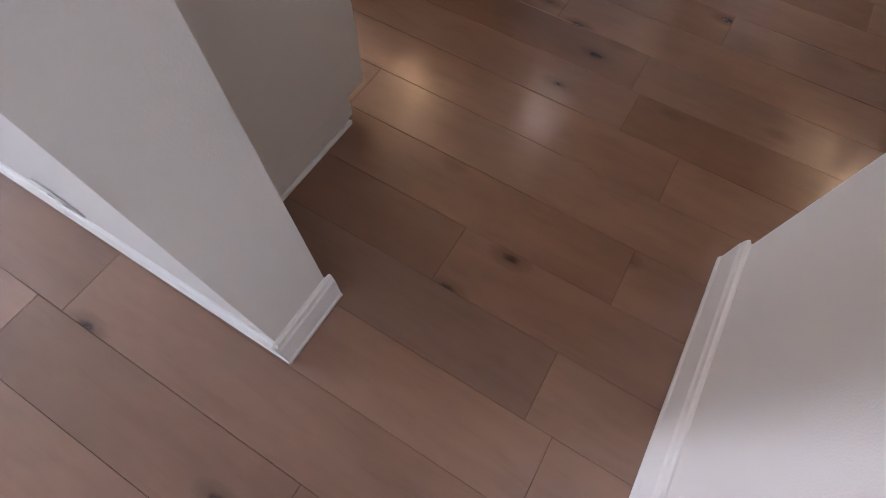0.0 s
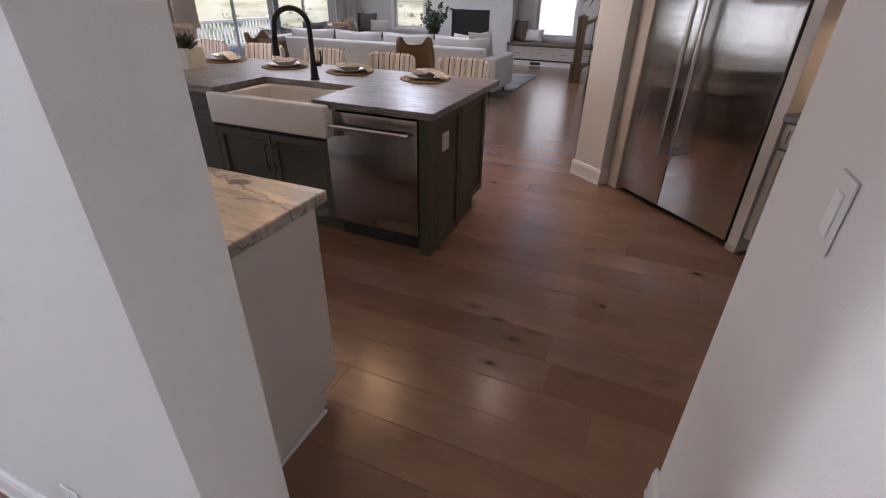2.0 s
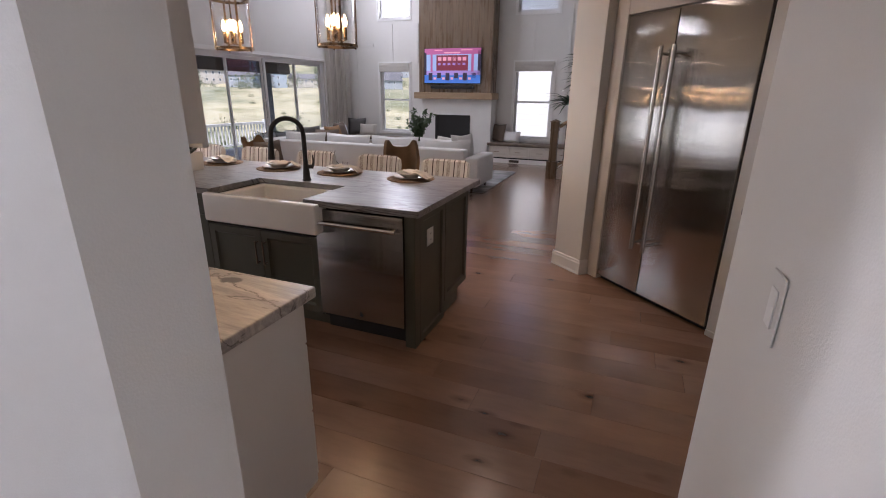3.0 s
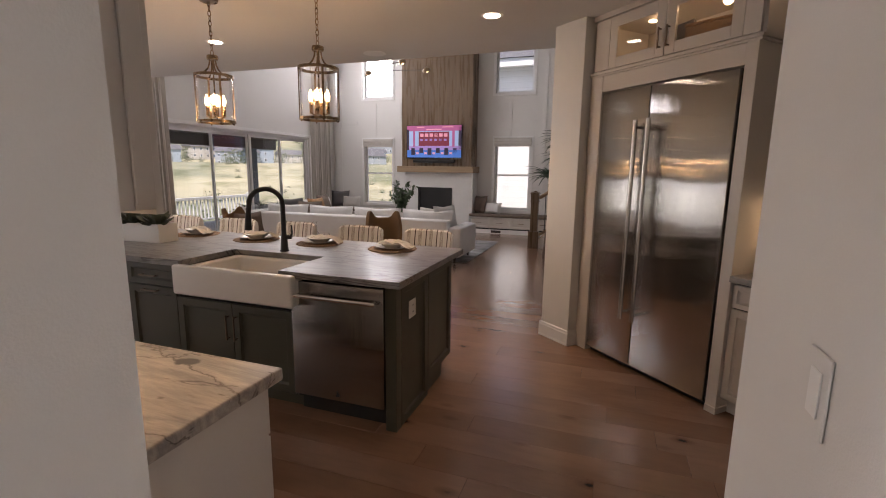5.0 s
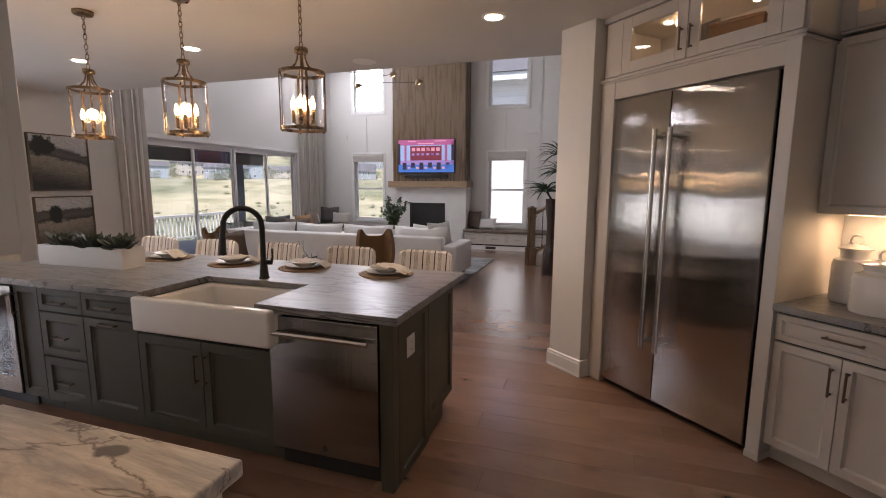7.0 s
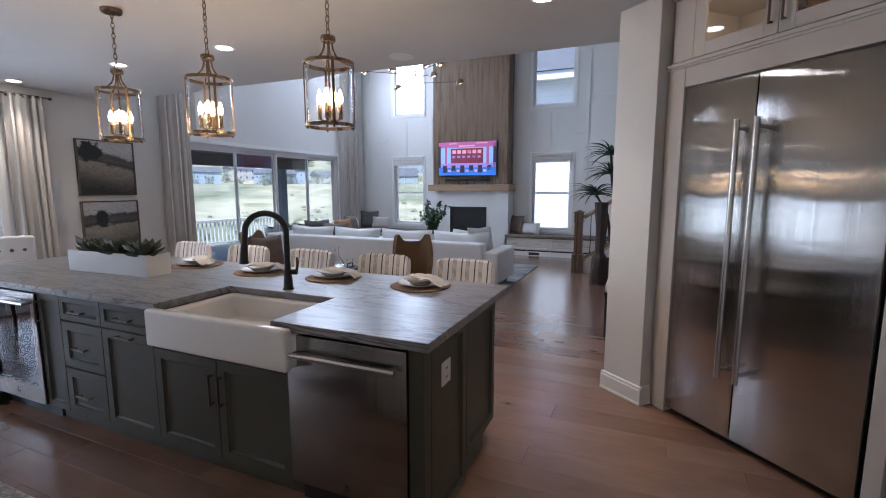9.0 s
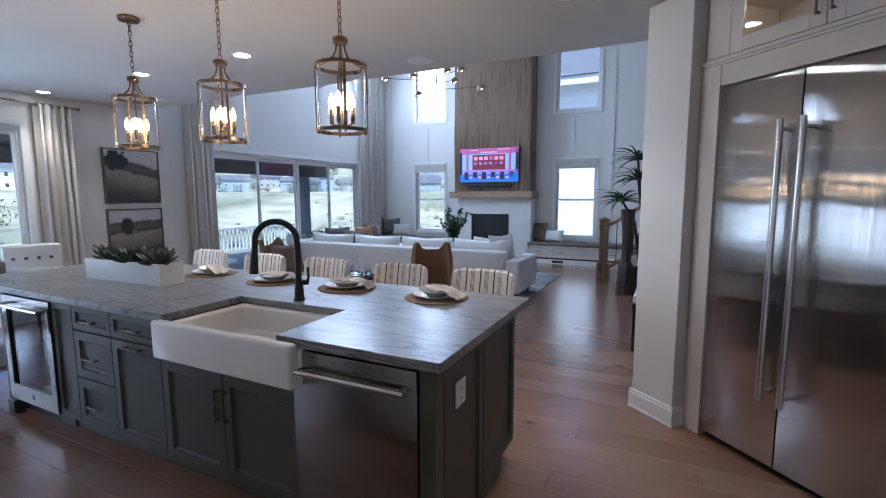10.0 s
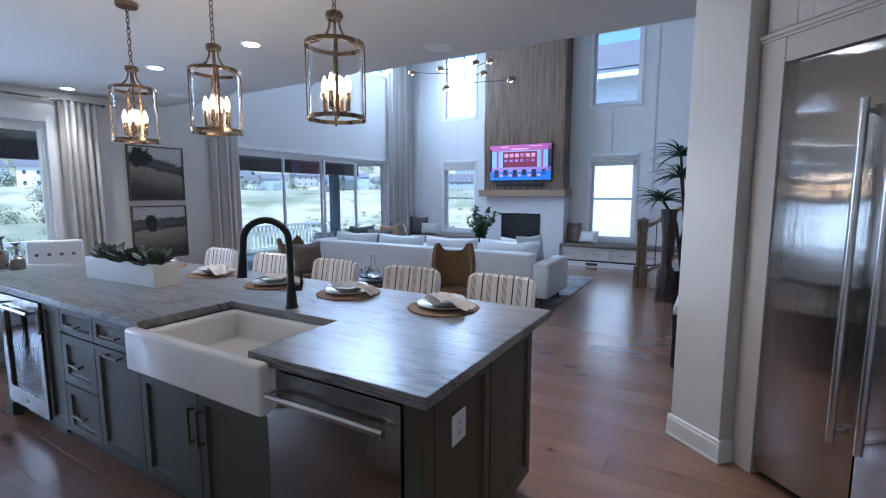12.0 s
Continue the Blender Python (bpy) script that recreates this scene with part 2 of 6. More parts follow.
def painting(name, tree, slope):
    m, n, l, p = nodes_of(name, 0.6)
    co, sep = n.new("ShaderNodeTexCoord"), n.new("ShaderNodeSeparateXYZ")
    l.new(co.outputs["Object"], sep.inputs[0])
    vec = mapped(n, l, (2.0, 1, 5), (0, 14, 0))
    wob = noise_of(n, l, vec, 2.4, 5, 0.65, 0.9)
    daub = noise_of(n, l, mapped(n, l, (3, 1, 9), (0, 18, 0)), 6, 5, 0.7, 1.2)
    h = maths(n, l, "ADD", sep.outputs[2], maths(n, l, "MULTIPLY", maths(n, l, "SUBTRACT", wob, 0.5), 0.2))
    h = maths(n, l, "ADD", h, maths(n, l, "MULTIPLY", sep.outputs[0], slope))
    c = ramp_of(n, l, h, [(0.04, (0.03, 0.03, 0.026)), (0.14, (0.075, 0.068, 0.056)), (0.27, (0.19, 0.17, 0.137)), (0.40, (0.29, 0.26, 0.21)), (0.44, (0.045, 0.045, 0.04)), (0.5, (0.11, 0.105, 0.095)), (0.55, (0.06, 0.062, 0.062)), (0.59, (0.46, 0.46, 0.465)), (0.8, (0.55, 0.555, 0.56))])
    c = blend(n, l, 0.8, c, ramp_of(n, l, daub, [(0.3, (0.5, 0.5, 0.48)), (0.5, (1, 1, 1)), (0.7, (1.35, 1.32, 1.25))]), "MULTIPLY")
    # a tree mass standing on the ridge
    dy = maths(n, l, "MULTIPLY", maths(n, l, "SUBTRACT", sep.outputs[0], tree[0]), tree[2])
    dz = maths(n, l, "SUBTRACT", sep.outputs[2], tree[1])
    d = maths(n, l, "ADD", maths(n, l, "MULTIPLY", dy, dy), maths(n, l, "MULTIPLY", dz, dz))
    d = maths(n, l, "ADD", maths(n, l, "POWER", d, 0.5), maths(n, l, "MULTIPLY", maths(n, l, "SUBTRACT", noise_of(n, l, mapped(n, l), 9, 5, 0.65), 0.5), 0.3))
    c = blend(n, l, ramp_of(n, l, d, [(0.12, (1, 1, 1)), (0.15, (0, 0, 0))]), c, (0.016, 0.02, 0.017))
    l.new(c, p.inputs["Base Color"])
    bumped(n, l, p, daub, 0.2, 0.004)
    return m


def rings(name):
    m, n, l, p = nodes_of(name, 0.85)
    w = n.new("ShaderNodeTexWave")
    w.wave_type, w.rings_direction = "RINGS", "Z"
    w.inputs["Scale"].default_value, w.inputs["Distortion"].default_value, w.inputs["Detail Scale"].default_value = 32, 1.5, 6
    l.new(mapped(n, l), w.inputs["Vector"])
    l.new(ramp_of(n, l, w.outputs["Fac"], [(0.1, (0.17, 0.10, 0.055)), (0.8, (0.40, 0.27, 0.17))]), p.inputs["Base Color"])
    bumped(n, l, p, w.outputs["Fac"], 0.6, 0.006)
    return m


def clear_glass(name, tint=(1, 1, 1)):
    m, n, l, p = nodes_of(name, 0.0)
    p.inputs["Base Color"].default_value = (*tint, 1)
    p.inputs["Transmission Weight"].default_value, p.inputs["IOR"].default_value = 1.0, 1.45
    return m


def siding(name, color, pitch=0.18):
    m, n, l, p = nodes_of(name, 0.7)
    co, sep = n.new("ShaderNodeTexCoord"), n.new("ShaderNodeSeparateXYZ")
    l.new(co.outputs["Object"], sep.inputs[0])
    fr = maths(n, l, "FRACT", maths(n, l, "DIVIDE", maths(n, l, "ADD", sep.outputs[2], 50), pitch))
    # each lap's lower edge is darkened, painting in its shadow line
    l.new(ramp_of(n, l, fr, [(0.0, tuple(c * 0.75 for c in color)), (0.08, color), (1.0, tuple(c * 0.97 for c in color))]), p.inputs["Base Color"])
    bumped(n, l, p, fr, 0.5, 0.02)
    return m


def dry_ground(name):
    m, n, l, p = nodes_of(name, 0.95)
    vec = mapped(n, l)
    big, mid, fine = noise_of(n, l, vec, 0.018, 5), noise_of(n, l, vec, 0.12, 5), noise_of(n, l, vec, 1.8, 4)
    c = ramp_of(n, l, big, [(0.3, (0.26, 0.25, 0.17)), (0.46, (0.42, 0.385, 0.27)), (0.56, (0.20, 0.21, 0.135)), (0.72, (0.36, 0.335, 0.245))])
    c = blend(n, l, 0.8, c, ramp_of(n, l, mid, [(0.35, (0.55, 0.6, 0.45)), (0.5, (1, 1, 1)), (0.7, (1.1, 1.08, 1.0))]), "MULTIPLY")
    c = blend(n, l, 0.6, c, ramp_of(n, l, fine, [(0.3, (0.7, 0.7, 0.65)), (0.7, (1.15, 1.15, 1.1))]), "MULTIPLY")
    l.new(c, p.inputs["Base Color"])
    bumped(n, l, p, fine, 0.6, 0.3)
    return m


M = {}
M["wall"] = material("wall_paint", (0.67, 0.66, 0.64), 0.7, vary=0.025, scale=1.3, bump=0.1, bscale=220)
M["trim"] = material("white_trim", (0.76, 0.76, 0.75), 0.35, vary=0.02)
M["ceil"] = material("ceiling_paint", (0.62, 0.62, 0.61), 0.85, vary=0.05, scale=0.9, bump=0.15, bscale=140)
M["cream"] = material("cabinet_paint", (0.56, 0.525, 0.485), 0.38, vary=0.02, bump=0.02, bscale=90)
M["green"] = material("olive_paint", (0.06, 0.058, 0.04), 0.45, vary=0.06, bump=0.02, bscale=90)
# near-black that puts the shade of gaps and slots into the colour
M["gap"] = material("gap_shade", (0.02, 0.02, 0.02), 0.8)
M["steel"] = brushed("brushed_steel", (0.47, 0.455, 0.435), 0.09, 0.045)
# same brushed steel, its dark low reflections put into the colour
M["steel_dark"] = brushed("darkened_steel", (0.31, 0.29, 0.272), 0.14, 0.008)
M["bar"] = material("polished_steel", (0.66, 0.65, 0.63), 0.2, 1.0, vary=0.04)
M["brass"] = material("antique_brass", (0.27, 0.19, 0.115), 0.28, 1.0, vary=0.15, scale=20)
M["bronze"] = material("bronze_pull", (0.20, 0.15, 0.11), 0.32, 1.0, vary=0.1, scale=20)
M["plank"] = plank_wood("floor_plank_wood", False)
M["planks"] = plank_wood("floor_planks_wood", True)
M["joint"] = material("floor_joint", (0.085, 0.05, 0.033), 0.8)
M["stone"] = quartzite("grey_quartzite")
M["stone_warm"] = quartzite("pale_quartzite", True)
M["white"] = material("white_glaze", (0.78, 0.76, 0.73), 0.1, vary=0.02)
M["plate"] = material("stoneware", (0.66, 0.63, 0.58), 0.25, vary=0.04)
M["black"] = material("black_metal", (0.012, 0.012, 0.013), 0.4, vary=0.2)
M["gloss_black"] = material("black_glass", (0.006, 0.006, 0.007), 0.06)
M["sofa"] = material("sofa_linen", (0.70, 0.69, 0.68), 0.9, vary=0.05, bump=0.35, bscale=420)
M["linen"] = material("curtain_linen", (0.55, 0.525, 0.49), 0.9, vary=0.05, bump=0.3, bscale=300)
M["napkin"] = material("napkin_linen", (0.64, 0.59, 0.53), 0.9, vary=0.08, bump=0.3, bscale=400)
M["oak"] = material("oak_panel", (0.15, 0.098, 0.058), 0.28, vary=0.3, scale=2.2, bump=0.08, bscale=24, stretch=(7, 7, 0.55))
M["oak_flat"] = material("oak_beam", (0.33, 0.225, 0.135), 0.45, vary=0.2, scale=2.2, bump=0.08, bscale=24, stretch=(0.6, 7, 7))
M["dark_wood"] = material("dark_hewn_wood", (0.045, 0.028, 0.02), 0.6, vary=0.35, scale=6, bump=0.5, bscale=25, stretch=(3, 3, 0.6))
M["tan"] = material("caramel_velvet", (0.17, 0.095, 0.04), 0.75, vary=0.15, bump=0.15, bscale=300)
M["grey_cloth"] = material("charcoal_cloth", (0.12, 0.115, 0.115), 0.95, vary=0.2, bump=0.3, bscale=300)
M["brown_cloth"] = material("taupe_cloth", (0.17, 0.13, 0.105), 0.95, vary=0.3, scale=9, bump=0.3, bscale=300)
M["stripe"] = striped("striped_upholstery")
M["mat"] = rings("woven_seagrass")
M["tile"] = material("white_plaster", (0.70, 0.70, 0.69), 0.5, vary=0.05, scale=2.5, bump=0.05)
M["leaf"] = material("green_leaf", (0.045, 0.085, 0.03), 0.5, vary=0.4, scale=12)
M["succ"] = material("succulent_leaf", (0.06, 0.075, 0.05), 0.55, vary=0.45, scale=16)
M["palm"] = material("palm_blade", (0.035, 0.075, 0.04), 0.5, vary=0.4, scale=10)
M["rug"] = material("faded_rug", (0.25, 0.245, 0.245), 0.95, vary=0.75, scale=3.2, bump=0.4, bscale=70, stretch=(1, 1.8, 1))
M["glass"] = clear_glass("clear_glass")
M["smoke"] = clear_glass("smoked_glass", (0.25, 0.26, 0.28))
M["bulb"] = glow("lit_bulb", (1.0, 0.64, 0.32), 45)
M["can"] = glow("lit_downlight", (1.0, 0.86, 0.68), 22)
M["puck"] = glow("lit_puck", (1.0, 0.72, 0.42), 7)
M["basket"] = material("wicker", (0.30, 0.17, 0.08), 0.8, vary=0.45, scale=40, bump=0.6, bscale=60)
M["pewter"] = material("pewter", (0.30, 0.27, 0.23), 0.28, 1.0, vary=0.2, scale=8)
M["frame"] = material("bronze_frame", (0.10, 0.075, 0.05), 0.45, vary=0.2)
M["vinyl"] = material("white_vinyl", (0.74, 0.75, 0.76), 0.4, vary=0.02)
M["patio"] = material("patio_stain", (0.045, 0.03, 0.026), 0.6, vary=0.15)
M["deck"] = material("deck_board", (0.30, 0.28, 0.26), 0.8, vary=0.2, stretch=(8, 0.6, 1))
M["post"] = material("slate_post", (0.09, 0.11, 0.14), 0.7, vary=0.1)
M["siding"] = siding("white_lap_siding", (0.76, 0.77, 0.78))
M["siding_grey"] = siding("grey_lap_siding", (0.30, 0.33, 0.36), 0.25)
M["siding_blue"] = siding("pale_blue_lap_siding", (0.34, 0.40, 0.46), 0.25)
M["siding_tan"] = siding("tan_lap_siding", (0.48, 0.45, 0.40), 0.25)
M["roof"] = material("asphalt_shingle", (0.12, 0.12, 0.13), 0.9, vary=0.3, scale=3, bump=0.3, bscale=8)
M["ground"] = dry_ground("dry_grassland")
M["shrub"] = material("sage_leaf", (0.10, 0.12, 0.065), 0.8, vary=0.4, scale=3)
M["pane"] = material("far_window_glass", (0.05, 0.06, 0.07), 0.1)


# ---- building blocks ----
def bx(bm, x0, x1, y0, y1, z0, z1, m=None):
    vs = bmesh.ops.create_cube(bm, size=1)["verts"]
    t = Matrix.Translation(((x0 + x1) / 2, (y0 + y1) / 2, (z0 + z1) / 2)) @ Matrix.Diagonal((x1 - x0, y1 - y0, z1 - z0, 1))
    bmesh.ops.transform(bm, matrix=t if m is None else m @ t, verts=vs)
    return vs


def box(x0, x1, y0, y1, z0, z1, bevel=0.0, seg=1):
    bm = bmesh.new()
    bx(bm, x0, x1, y0, y1, z0, z1)
    if bevel:
        bmesh.ops.bevel(bm, geom=bm.edges[:], offset=bevel, segments=seg, affect="EDGES", profile=0.5)
    return bm


def lathe(profile, seg=24, m=None):
    """A turned shape from (radius, height) pairs."""
    bm = bmesh.new()
    loops = []
    for r, z in profile:
        loops.append([bm.verts.new((max(r, 1e-4) * math.cos(a), max(r, 1e-4) * math.sin(a), z)) for a in (2 * math.pi * k / seg for k in range(seg))])
    for a, b in zip(loops, loops[1:]):
        for k in range(seg):
            bm.faces.new((a[k], a[(k + 1) % seg], b[(k + 1) % seg], b[k]))
    bm.faces.new(loops[0][::-1])
    bm.faces.new(loops[-1])
    if m is not None:
        bm.transform(m)
    return bm


def tube(points, radius, seg=10, bm=None):
    """A round bar along points; radius may be a list."""
    bm = bm or bmesh.new()
    pts = [Vector(p) for p in points]
    rad = radius if isinstance(radius, (list, tuple)) else [radius] * len(pts)
    loops, side = [], None
    for i, p in enumerate(pts):
        d = (pts[min(i + 1, len(pts) - 1)] - pts[max(i - 1, 0)]).normalized()
        if side is None:
            side = d.orthogonal().normalized()
        side = (side - d * side.dot(d)).normalized()
        up = d.cross(side)
        loops.append([bm.verts.new(p + (side * math.cos(a) + up * math.sin(a)) * rad[i]) for a in (2 * math.pi * k / seg for k in range(seg))])
    for a, b in zip(loops, loops[1:]):
        for k in range(seg):
            bm.faces.new((a[k], a[(k + 1) % seg], b[(k + 1) % seg], b[k]))
    bm.faces.new(loops[0][::-1])
    bm.faces.new(loops[-1])
    return bm


def slab(outline, z0, z1, bevel=0.003):
    bm = bmesh.new()
    f = bm.faces.new([bm.verts.new((x, y, z0)) for x, y in outline])
    top = bmesh.ops.extrude_face_region(bm, geom=[f])["geom"]
    bmesh.ops.translate(bm, vec=(0, 0, z1 - z0), verts=[v for v in top if isinstance(v, bmesh.types.BMVert)])
    if bevel:
        bmesh.ops.bevel(bm, geom=[e for e in bm.edges], offset=bevel, segments=2, affect="EDGES", profile=0.5)
    return bm


def pillow(w, h, t, n=10):
    """A plump cushion standing on its edge: x across, z up, y thick."""
    bm = bmesh.new()
    grid = {}
    for s in (-1, 1):
        for i in range(n + 1):
            for j in range(n + 1):
                u, v = 2 * i / n - 1, 2 * j / n - 1
                if s == 1 and (i in (0, n) or j in (0, n)):
                    grid[s, i, j] = grid[-1, i, j]
                    continue
                puff = ((1 - u ** 4) * (1 - v ** 4)) ** 0.5
                pinch = 1 - 0.07 * (1 - abs(u)) * abs(v) - 0.0
                grid[s, i, j] = bm.verts.new((u * w / 2 * (1 - 0.06 * (1 - abs(v))), s * t / 2 * puff, h / 2 + v * h / 2 * (1 - 0.06 * (1 - abs(u))) * pinch))
    for s in (-1, 1):
        for i in range(n):
            for j in range(n):
                q = [grid[s, i, j], grid[s, i + 1, j], grid[s, i + 1, j + 1], grid[s, i, j + 1]]
                bm.faces.new(q if s == -1 else q[::-1])
    return bm


def mesh_from(name, bm, mat, smooth=False):
    me = bpy.data.meshes.new(name)
    bmesh.ops.recalc_face_normals(bm, faces=bm.faces[:])
    bm.to_mesh(me)
    bm.free()
    me.materials.append(mat)
    if smooth:
        me.shade_smooth()
        me.set_sharp_from_angle(angle=radians(40))
    return me


def part(name, bm, mat, parent=None, label="", smooth=False, m=None):
    ob = new(name, mesh_from(name, bm, mat, smooth))
    ob.parent = parent
    if m is not None:
        ob.matrix_basis = m
    if label:
        ob["label"] = label
    return ob


def thing(name, m, label, category, group=""):
    ob = new(name)
    ob.empty_display_size = 0.1
    ob.matrix_basis = m
    return tagged(ob, label, category, group)


def single(name, bm, mat, m, label, category, group="", smooth=False):
    return tagged(part(name, bm, mat, None, "", smooth, m), label, category, group)


def structure(name, bm, mat, label, category):
    return tagged(part(name, bm, mat), label, category, kind="structure")


# ---- structure ----
def wall_with_holes(name, axis, at, thick, a0, a1, z0, z1, holes, label):
    """A wall in the plane axis = at, growing by thick, with rectangular holes (a0, a1, z0, z1) through it."""
    bm = bmesh.new()
    cuts = sorted({a0, a1, *[h[0] for h in holes], *[h[1] for h in holes]})
    for p, q in zip(cuts, cuts[1:]):
        zs = [z0]
        for h in sorted([h for h in holes if h[0] <= p + 1e-6 and h[1] >= q - 1e-6], key=lambda h: h[2]):
            zs += [h[2], h[3]]
        zs.append(z1)
        for u, v in zip(zs[::2], zs[1::2]):
            if v - u > 1e-4:
                lo, hi = min(at, at + thick), max(at, at + thick)
                bx(bm, *((lo, hi, p, q) if axis == "x" else (p, q, lo, hi)), u, v)
    return structure(name, bm, M["wall"], label, "wall")


WX, FY, CE, CZ, GZ = -6.22, 9.15, 2.73, 2.74, 5.6
R2 = math.sqrt(0.5)
DIAG = Matrix(((R2, R2, 0, 0), (-R2, R2, 0, 0), (0, 0, 1, 0), (0, 0, 0, 1)))
floor = structure("floor", box(WX - 0.2, 4.2, -5.2, FY + 0.2, -0.1, -0.008), M["joint"], "warm brown engineered wood plank floor", "floor")
# the first hole is added, out of view, for the west fill lamp
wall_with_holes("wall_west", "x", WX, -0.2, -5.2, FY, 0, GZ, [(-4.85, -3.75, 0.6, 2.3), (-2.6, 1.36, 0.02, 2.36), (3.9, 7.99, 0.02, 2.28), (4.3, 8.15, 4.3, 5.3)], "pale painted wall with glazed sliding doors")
wall_n = wall_with_holes("wall_north", "y", FY, 0.2, WX - 0.2, 4.2, 0, GZ, [(-5.27, -4.43, 0.6, 2.29), (-1.63, -0.755, 0.56, 2.29), (-5.265, -4.415, 3.37, 4.93), (-1.655, -0.74, 3.36, 4.87)], "pale panelled two-storey wall with four windows")
wall_e = wall_with_holes("wall_entry", "y", -1.985, 0.19, WX, 0.424, 0, CZ, [], "pale painted wall end beside the kitchen opening")
wall_p = wall_with_holes("wall_passage", "x", 1.336, 0.14, -5.0, -1.122, 0, CZ, [], "white painted passage wall with a light switch")
# the window hole is added, unseen, for the south fill lamp
wall_with_holes("wall_south", "y", -5.0, -0.2, WX, 4.2, 0, CZ, [(-2.0, 0.2, 0.6, 2.3)], "plain painted wall with an added window opening")
wall_with_holes("wall_east", "x", 4.0, 0.2, -5.0, FY, 0, GZ, [], "plain painted wall")
wall_with_holes("wall_pantry", "y", -1.122, -0.14, 1.476, 4.0, 0, CZ, [], "plain painted wall behind the pantry cabinets")
structure("ceiling", box(WX, 4.0, -5.0, CE, CZ, CZ + 0.25), M["ceil"], "white painted kitchen ceiling", "ceiling")
structure("ceiling", box(WX, 4.0, CE, FY, GZ, GZ + 0.2), M["ceil"], "white painted great room ceiling", "ceiling")
structure("wall_loft", box(WX, 4.0, CE - 0.15, CE, CZ + 0.25, GZ), M["wall"], "plain painted wall above the kitchen ceiling edge", "wall")

# the angled pier beside the refrigerator, and the wall behind the pantry run
def angled(name, outline, z0, z1, label):
    bm = slab(outline, z0, z1, 0.004)
    bm.transform(DIAG)
    return structure(name, bm, M["wall"], label, "wall")


pier = angled("wall_pier", [(-1.06, 1.815), (-0.725, 1.845), (-0.725, 2.57), (-0.9, 2.75), (-1.06, 2.0)], 0, CZ, "pale painted angled wall end beside the refrigerator")
angled("wall_angled", [(-0.725, 2.575), (3.6, 2.575), (3.6, 2.7), (-0.725, 2.7)], 0, CZ, "painted wall behind the pantry cabinets")


def mitred(parent, run, h=0.135, t=0.016):
    """Baseboard along a line of points, its room side on the left."""
    for (xa, ya), (xb, yb) in zip(run, run[1:]):
        d = Vector((xb - xa, yb - ya, 0))
        ang = math.atan2(d.y, d.x)
        bm = bmesh.new()
        prof = [(0, 0), (t + 0.004, 0), (t + 0.004, 0.012), (t, 0.018), (t, h - 0.03), (t - 0.004, h - 0.022), (t - 0.005, h - 0.006), (t - 0.011, h), (0, h)]
        ends = []
        for x, k in ((-t, -1), (d.length + t, 1)):
            ends.append([bm.verts.new((x if y > 0 else x - k * t, y, z)) for y, z in prof])
        for k in range(len(prof)):
            j = (k + 1) % len(prof)
            bm.faces.new((ends[0][k], ends[0][j], ends[1][j], ends[1][k]))
        bm.faces.new(ends[0])
        bm.faces.new(ends[1][::-1])
        part("baseboard", bm, M["trim"], parent, "", m=pose(xa, ya, 0.001, rz=math.degrees(ang)))


mitred(wall_e, [(0.424, -1.795), (0.424, -1.985)])
mitred(wall_e, [(0.424, -1.985), (-3.0, -1.985)])
mitred(wall_p, [(1.336, -5.0), (1.336, -1.122)])
mitred(wall_p, [(1.336, -1.122), (1.476, -1.122)])
mitred(wall_n, [(1.5, 9.15), (-2.1, 9.15)])
for a, b in (((-0.725, 1.845), (-1.06, 1.815)), ((-0.725, 1.93), (-0.725, 1.845)), ((-1.06, 1.815), (-1.06, 2.0))):
    pa, pb = DIAG @ Vector((*a, 0)), DIAG @ Vector((*b, 0))
    mitred(pier, [(pa.x, pa.y), (pb.x, pb.y)])


# ---- kitchen: cabinet makers ----
def shaker(w, h, rail=0.058, depth=0.014, t=0.02):
    """A framed front with a sunk panel; it faces -y."""
    bm = box(0, w, 0, t, 0, h, 0.0015)
    face = max((f for f in bm.faces if f.normal.y < -0.9), key=lambda f: f.calc_area())
    bmesh.ops.inset_individual(bm, faces=[face], thickness=min(rail, w * 0.3, h * 0.34), depth=0)
    bmesh.ops.inset_individual(bm, faces=[face], thickness=0.004, depth=-depth * 0.55)
    bmesh.ops.inset_individual(bm, faces=[face], thickness=0.013, depth=-depth * 0.45)
    return bm


def pull(length, upright):
    """A slim square bar on two feet, standing out to -y."""
    bm = bmesh.new()
    bx(bm, -0.005, 0.005, -0.034, -0.024, -length / 2, length / 2)
    for z in (-length / 2 + 0.012, length / 2 - 0.012):
        bx(bm, -0.005, 0.005, -0.03, 0.0, z - 0.005, z + 0.005)
    bmesh.ops.bevel(bm, geom=bm.edges[:], offset=0.0015, segments=1, affect="EDGES")
    if not upright:
        bm.transform(Matrix.Rotation(radians(90), 4, "Y"))
    return bm


def front(parent, kind, x0, x1, z0, z1, mat, pull_at=None, upright=True, length=0.14, rail=0.058):
    g = 0.002
    f = part(kind, shaker(x1 - x0 - 2 * g, z1 - z0 - 2 * g, rail), mat, parent, m=pose(x0 + g, 0, z0 + g))
    if pull_at:
        part("handle", pull(length, upright), M["bronze"], f, "slim bronze bar handle", m=pose(pull_at[0] - x0 - g, 0, pull_at[1] - z0 - g))
    return f


def carcass(parent, w, d, z0, z1, mat, toe=True):
    bm = bmesh.new()
    bx(bm, 0, w, 0.022, d, z0, z1)
    part("body", bm, mat, parent)
    if toe:
        part("toe_kick", box(0.002, w - 0.002, 0.085, d, 0, z0 - 0.0005), mat, parent)
    # black sheet behind the fronts, standing in for shade in their gaps
    part("reveal_shade", box(0.004, w - 0.004, 0.0195, 0.0215, z0 + 0.004, z1 - 0.004), M["gap"], parent)


ISL = 0.03
